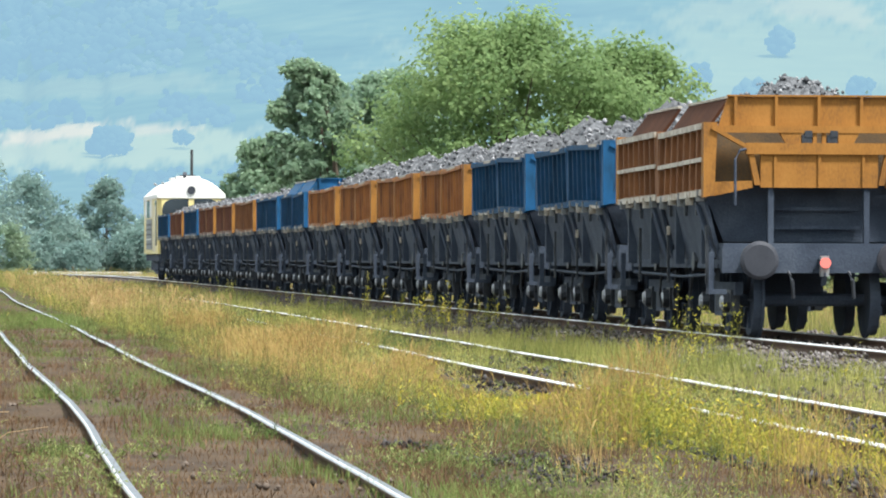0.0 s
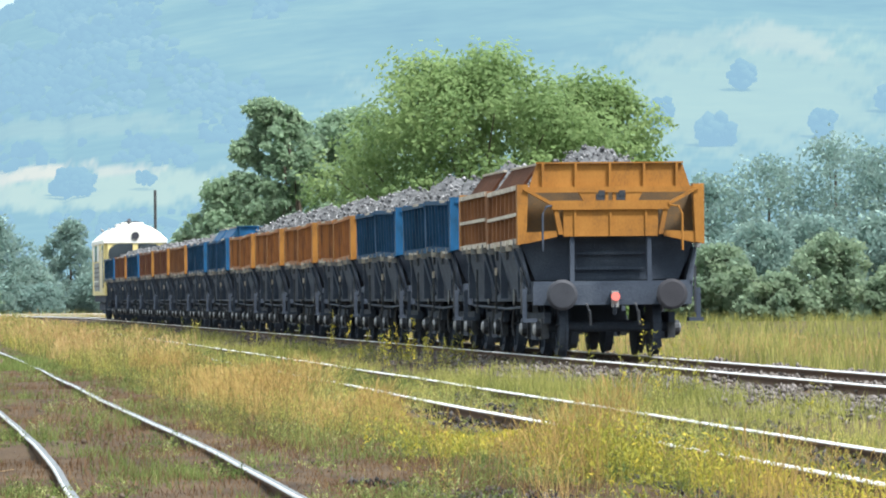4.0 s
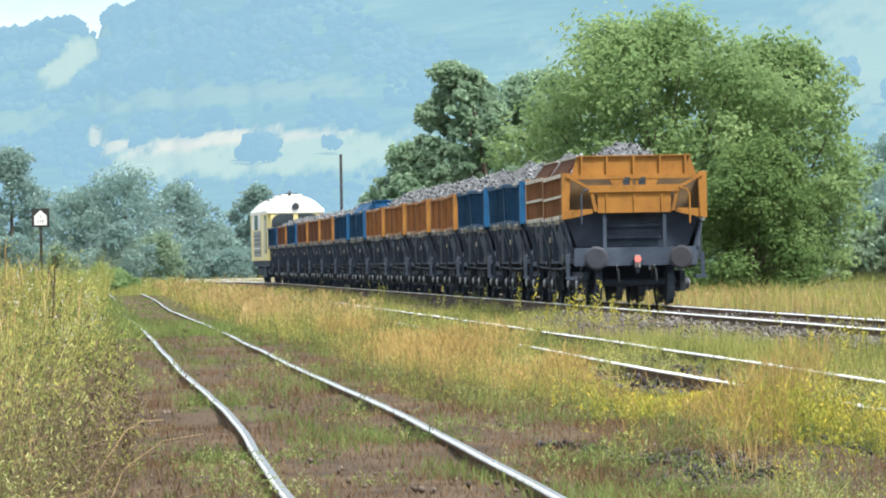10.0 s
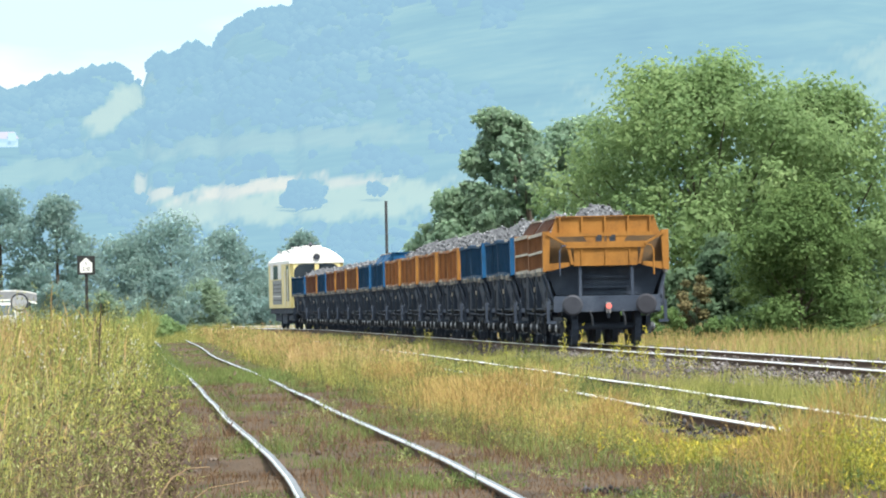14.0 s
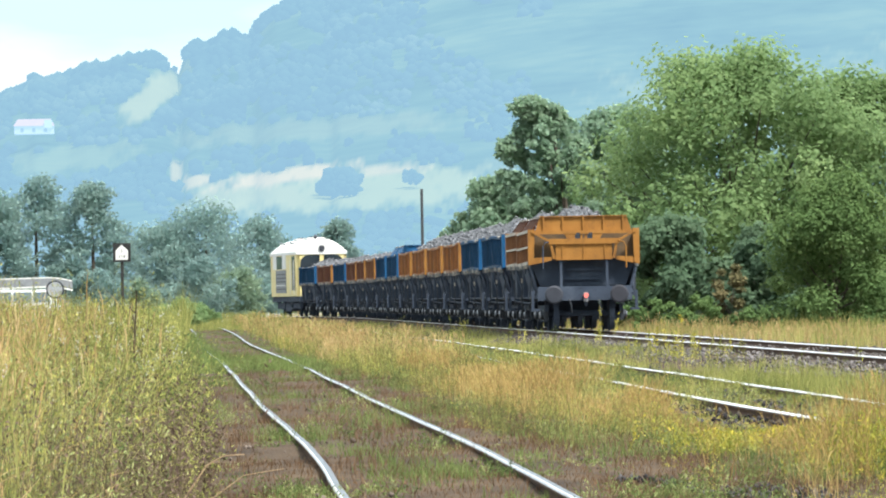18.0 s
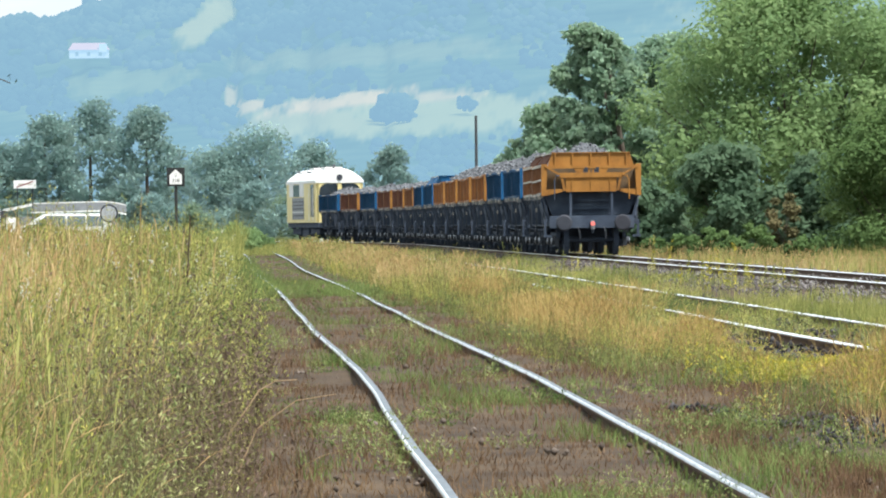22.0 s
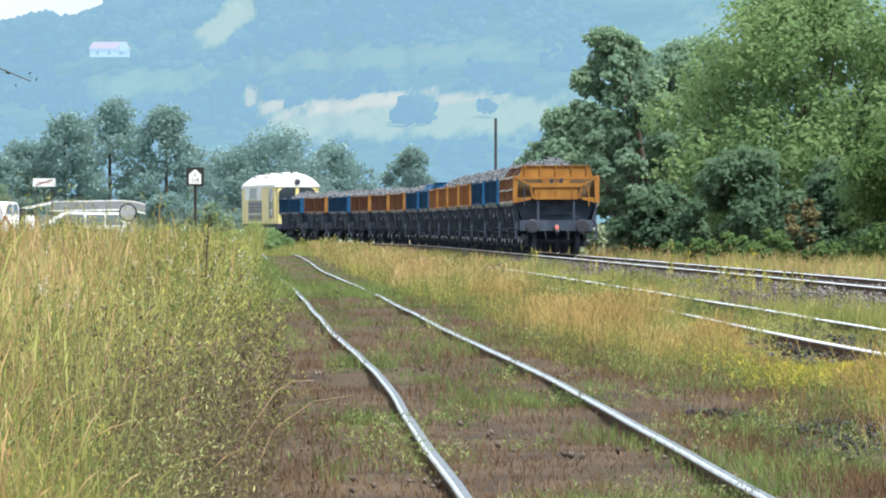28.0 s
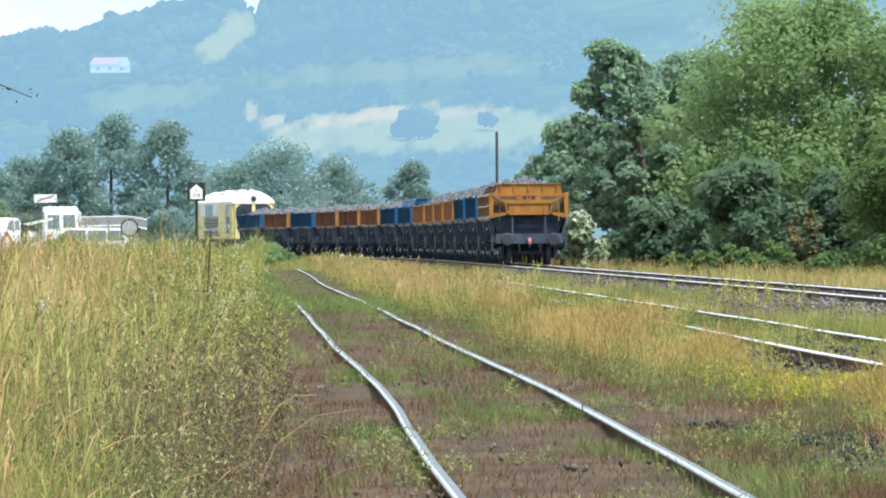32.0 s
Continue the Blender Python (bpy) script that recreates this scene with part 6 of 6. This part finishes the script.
def crossing_kerb():
    bm = bmesh.new()
    y = 386.0
    box(bm, place(606, y), place(800, y), y, y + 6, 0.0, 0.24)
    bmesh.ops.bevel(bm, geom=bm.edges[:], offset=0.04, segments=1, affect="EDGES")
    ob = part("platform_kerb", bm, WORN, None)
    tagged(ob, "low pale concrete platform at the far end of the yard", "platform", kind="structure")


crossing_kerb()
marker(612, 250, 0.62, 0.14, "clearance_marker", "white fouling-point marker post between the tracks")


# ---- the road at the level crossing, with waiting cars ----
def road_z(y):
    """The road climbs away from the yard."""
    return float(np.interp(y, [150, 162, 215, 240, 252, 258, 268, 300, 320, 345, 380], [-0.1, 0.42, 0.42, 0.15, 0.35, 0.62, 0.96, 1.1, 1.25, 1.8, 2.2]))


def road():
    bm = bmesh.new()
    rows = []
    for y in (150, 162, 190, 215, 240, 252, 258, 268, 300, 320, 345, 380):
        z = road_z(y)
        rows.append([bm.verts.new(c) for c in ((-90, y, z), (place(238, y), y, z), (place(300, y), y, min(z, -0.05)))])
    for p, q in zip(rows, rows[1:]):
        for k in (0, 1):
            bm.faces.new((p[k], p[k + 1], q[k + 1], q[k]))
    ob = part("road", bm, ASPHALT, None)
    tagged(ob, "raised asphalt road to the level crossing", "road", kind="structure")


ASPHALT = mat("asphalt", [(0.04, 0.04, 0.042), (0.07, 0.07, 0.072)], rough=0.9, scale=2.0, bump=0.3)
TYRE = mat("tyre_rubber", [(0.015, 0.015, 0.015), (0.03, 0.03, 0.03)], rough=0.9)
CARWHITE = mat("white_car_paint", [(0.80, 0.80, 0.80), (0.86, 0.86, 0.86)], rough=0.25, scale=0.7)
CARSILVER = mat("silver_car_paint", [(0.38, 0.39, 0.41), (0.46, 0.47, 0.48)], rough=0.3, metal=0.4, scale=0.7)
road()


def vehicle(px, name, label, body, glass, length, paint, turn=0.0, y=262.0, width=1.75, lights=RED, rear=()):
    """A car from its side outline; it stands along the road, its front to -x before the turn."""
    v = tagged(new(name), label, "van" if "van" in name else "car")
    bm = bmesh.new()
    prism(bm, body, -width / 2, width / 2)
    bmesh.ops.bevel(bm, geom=[e for e in bm.edges], offset=0.06, segments=2, affect="EDGES")
    part("body", bm, paint, v, smooth=False)
    for k, pane in enumerate(glass):
        for sy in (-1, 1):
            bm = bmesh.new()
            prism(bm, pane, *sorted((sy * (width / 2 - 0.02), sy * (width / 2 + 0.012))))
            part("side_window", bm, CABGLASS, v)
    xs, zs = [p[0] for p in body], [p[1] for p in body]
    for x in (min(xs) + 0.75, max(xs) - 0.75):
        for sy in (-1, 1):
            bm = bmesh.new()
            tube(bm, [(x, sy * (width / 2 - 0.2), 0.31), (x, sy * (width / 2 + 0.02), 0.31)], 0.31, 18)
            w = part("wheel", bm, TYRE, v)
            bm = bmesh.new()
            tube(bm, [(x, sy * (width / 2), 0.31), (x, sy * (width / 2 + 0.03), 0.31)], 0.19, 12)
            part("rim", bm, BUFFER, w)
    for x, s in ((min(xs), -1), (max(xs), 1)):
        for sy in (-1, 1):
            part("lamp", boxes((*sorted((x - 0.10 * s, x + 0.015 * s)), *sorted((sy * (width / 2 - 0.12), sy * (width / 2 - 0.42))), 0.62, 0.82)), lights if s > 0 else WORN, v)
        part("bumper", boxes((*sorted((x - 0.06 * s, x + 0.05 * s)), -width / 2 + 0.05, width / 2 - 0.05, 0.32, 0.52)), paint, v)
    for y0, y1, z0, z1 in rear:
        part("rear_window", boxes((max(xs) - 0.08, max(xs) + 0.02, y0, y1, z0, z1)), CABGLASS, v)
    v.matrix_world = pose(place(px, y), y, road_z(y), 0, 0, turn)
    return v


ESTATE = ((-2.1, 0.3), (2.1, 0.3), (2.12, 0.85), (1.95, 1.05), (1.7, 1.48), (-0.5, 1.5), (-1.15, 1.02), (-2.05, 0.86))
EST_GL = (((-0.95, 1.0), (0.25, 1.0), (0.25, 1.40), (-0.45, 1.42)), ((0.33, 1.0), (1.0, 1.0), (1.0, 1.40), (0.33, 1.40)), ((1.08, 1.0), (1.72, 1.02), (1.58, 1.38), (1.08, 1.40)))
VAN = ((-2.4, 0.35), (2.4, 0.35), (2.42, 2.0), (2.3, 2.25), (-1.0, 2.3), (-1.65, 1.4), (-2.38, 1.15))
VAN_GL = (((-1.45, 1.35), (-0.55, 1.35), (-0.55, 2.0), (-0.98, 2.0)), ((-0.3, 1.35), (0.9, 1.35), (0.9, 2.0), (-0.3, 2.0)))
PICK = ((-2.3, 0.4), (2.3, 0.4), (2.3, 1.05), (0.5, 1.05), (0.3, 1.75), (-0.9, 1.78), (-1.4, 1.15), (-2.28, 1.05))
PICK_GL = (((-1.15, 1.12), (-0.4, 1.12), (-0.4, 1.65), (-0.85, 1.65)), ((-0.3, 1.12), (0.32, 1.12), (0.2, 1.65), (-0.3, 1.65)))
SUV = ((-2.0, 0.35), (2.0, 0.35), (2.02, 1.0), (1.85, 1.56), (1.6, 1.64), (-0.4, 1.62), (-1.05, 1.08), (-1.95, 0.92))
vehicle(146, "estate_car", "white estate car standing low behind the weeds", ESTATE, EST_GL, 4.2, CARWHITE, 6, y=190)
vehicle(12, "pickup_truck", "white pickup with a pale cab facing down the road", PICK, PICK_GL, 4.6, CARWHITE, 68, y=266)
vehicle(-62, "silver_car", "silver car standing in the queue on the road", ESTATE, EST_GL, 4.2, CARSILVER, 40, y=263)
van = vehicle(-160, "white_van", "white delivery van with two square rear windows", VAN, VAN_GL, 4.8, CARWHITE, -84, y=268, rear=((-0.72, -0.10, 1.15, 1.85), (0.10, 0.72, 1.15, 1.85)))
suv = vehicle(-160, "small_car", "small pale car with a wide dark rear window", SUV, EST_GL, 4.0, CARSILVER, -86, y=300, width=1.62, rear=((-0.62, 0.62, 0.98, 1.50),))


def along_road(rows, turn):
    return [(t, pose(place(px, y), y, road_z(y), 0, 0, turn)) for t, px, y in rows]


movers.append((van, along_road(((0, -600, 232), (24, -600, 232), (28, -330, 233), (29.5, -90, 238), (30.6, 48, 246), (31, 84, 252), (31.4, 91, 258), (32, 114, 268)), -84)))
movers.append((suv, along_road(((0, -600, 262), (24, -600, 262), (27.5, -120, 262), (28.4, 60, 272), (28.8, 108, 285), (29.4, 126, 304), (30.2, 133, 322), (31, 135, 336), (32, 131, 350)), -86)))


def road_sign_round():
    y = 182.0
    s = tagged(new("round_road_sign"), "round white traffic sign with a dark grey ring", "road sign")
    s.matrix_world = pose(place(237, y), y, 0.12)
    bm = bmesh.new()
    tube(bm, [(0, 0, -0.2), (0, 0, 2.1)], 0.03, 8)
    part("post", bm, BUFFER, s)
    bm = bmesh.new()
    tube(bm, [(0, -0.05, 1.76), (0, -0.03, 1.76)], 0.33, 28)
    d = part("disc", bm, BUFFER, s)
    bm = bmesh.new()
    tube(bm, [(0, -0.054, 1.76), (0, -0.0505, 1.76)], 0.27, 28)
    part("white_face", bm, CARSILVER, d, "pale disc face")


def town_sign():
    y = 300.0
    s = tagged(new("town_sign"), "white rectangular place sign with a red diagonal bar", "road sign")
    s.matrix_world = pose(place(89, y), y, 0.9)
    z = 1.4 + (401 - 324) / 9000 * y - 0.9
    for x in (-0.45, 0.45):
        bm = bmesh.new()
        tube(bm, [(x, 0, -1.2), (x, 0, z + 0.2)], 0.03, 8)
        part("post", bm, BUFFER, s)
    p = part("plate", boxes((-0.66, 0.66, -0.05, -0.032, z - 0.24, z + 0.24)), WHITE, s)
    bm = bmesh.new()
    bar(bm, (-0.5, -0.056, z - 0.17), (0.5, -0.056, z + 0.17), 0.004, 0.07, (0, 0, 1))
    part("diagonal_bar", bm, SIGNRIM, p, "red diagonal bar")
    part("lettering_bar", boxes((-0.42, 0.42, -0.0535, -0.0505, z - 0.05, z + 0.05)), WORN, p)


SIGNRIM = mat("faded_red_enamel", [(0.16, 0.05, 0.05), (0.24, 0.08, 0.07)], rough=0.5)
road_sign_round()
town_sign()


def barrier():
    y = 256.0
    s = tagged(new("crossing_barrier"), "white crossing barrier arm on its stand", "barrier")
    z0 = road_z(y)
    s.matrix_world = pose(place(50, y), y, z0)
    z = 1.4 + (401 - 370) / 9000 * y - z0
    part("stand", boxes((-0.15, 0.15, -0.15, 0.15, -0.2, z)), BUFFER, s)
    bm = bmesh.new()
    bar(bm, (0, 0, z - 0.02), (1.45, 0, z + 0.28), 0.08, 0.13)
    part("arm", bm, WHITE, s)


def guard_rail():
    y = 358.0
    s = tagged(new("guard_rail"), "curved grey steel guard rail on posts above the road", "guard rail")
    x0, x1, zb = place(100, y), place(266, y), road_z(y)
    s.matrix_world = pose(x0, y, zb)
    n = 14
    pts = []
    for i in range(n + 1):
        f = i / n
        pts.append(((x1 - x0) * f, 1.2 * f * f, 1.4 + (401 - (363 + 3 * (1 - f) + 8 * max(0, f - 0.72) ** 2 * 12)) / 9000 * y - zb))
    for name, lo, hi, m in (("lower_edge", -0.39, -0.285, WHITE), ("band", -0.28, 0.27, GALV), ("upper_edge", 0.275, 0.345, WHITE)):
        bm = bmesh.new()
        vs = [[bm.verts.new((x, yy + dy, z + k)) for dy, k in ((-0.04, lo), (-0.04, hi), (0.04, hi), (0.04, lo))] for x, yy, z in pts]
        for p, q in zip(vs, vs[1:]):
            for k in range(4):
                bm.faces.new((p[k], p[(k + 1) % 4], q[(k + 1) % 4], q[k]))
        bm.faces.new(vs[0][::-1])
        bm.faces.new(vs[-1])
        part(name, bm, m, s)
    for x, yy, z in pts[1::4]:
        part("post", boxes((x - 0.05, x + 0.05, yy + 0.045, yy + 0.14, -0.2, z + 0.1)), BUFFER, s)


def triangle_sign():
    y = 184.0
    s = tagged(new("warning_sign"), "triangular white warning sign with a red border", "road sign")
    s.matrix_world = pose(place(20, y), y, 0.35)
    bm = bmesh.new()
    tube(bm, [(0, 0, -0.2), (0, 0, 1.35)], 0.03, 8)
    part("post", bm, BUFFER, s)
    bm = bmesh.new()
    prism(bm, ((-0.42, 0.75), (0.42, 0.75), (0, 1.48)), -0.05, -0.032)
    p = part("plate", bm, SIGNRIM, s, "red triangular plate")
    bm = bmesh.new()
    prism(bm, ((-0.26, 0.84), (0.26, 0.84), (0, 1.29)), -0.0545, -0.0505)
    part("white_field", bm, WHITE, p)


barrier()
guard_rail()
triangle_sign()
tree(place(125, 136), 136, 0.1, 1.5, 1.05, 6000, LEAF_D, 97, "green bush among the tall grass", "bush", clumps=20, low=0.1, trunk=False, size=(0.03, 0.07))


# ---- the train pulls away ----
SPEED, REAR = 4.0, 64.6 + HALF        # m/s; the last wagon's middle at 0 s


def on_track(s):
    """The pose on the main line, s metres along it."""
    y = s
    for _ in range(3):
        extra = 0.0
        if y > 245:
            b = y - 245
            extra = 0.5 * (0.0445 ** 2 * b + 0.0445 * 0.002 * b * b + 0.002 ** 2 * b ** 3 / 3) - 0.5 * 0.0445 ** 2 * b
        y = s - extra
    slope = float(train_x(y + 1.0) - train_x(y - 1.0)) / 2
    return pose(float(train_x(y)), y, TRAIN_Z, 0, 0, math.degrees(math.atan2(-slope, 1)))


def motions():
    for i, w in enumerate(train):
        walk(w, [(t, on_track(REAR + PITCH * i + SPEED * t)) for t in range(0, 33, 2)])
    walk(loco, [(t, on_track(REAR + PITCH * len(train) + 2.3 + SPEED * t)) for t in range(0, 33, 2)])
    # turning wheels of the nearest wagons
    turn = math.degrees(SPEED / 0.46)
    for w in train[:3]:
        for a in axles_of[w.name]:
            x, y, z = a.location
            walk(a, [(k * 0.15, pose(x, y, z, -turn * k * 0.15)) for k in range(215)])
    for v, rows in movers:
        walk(v, rows)


motions()
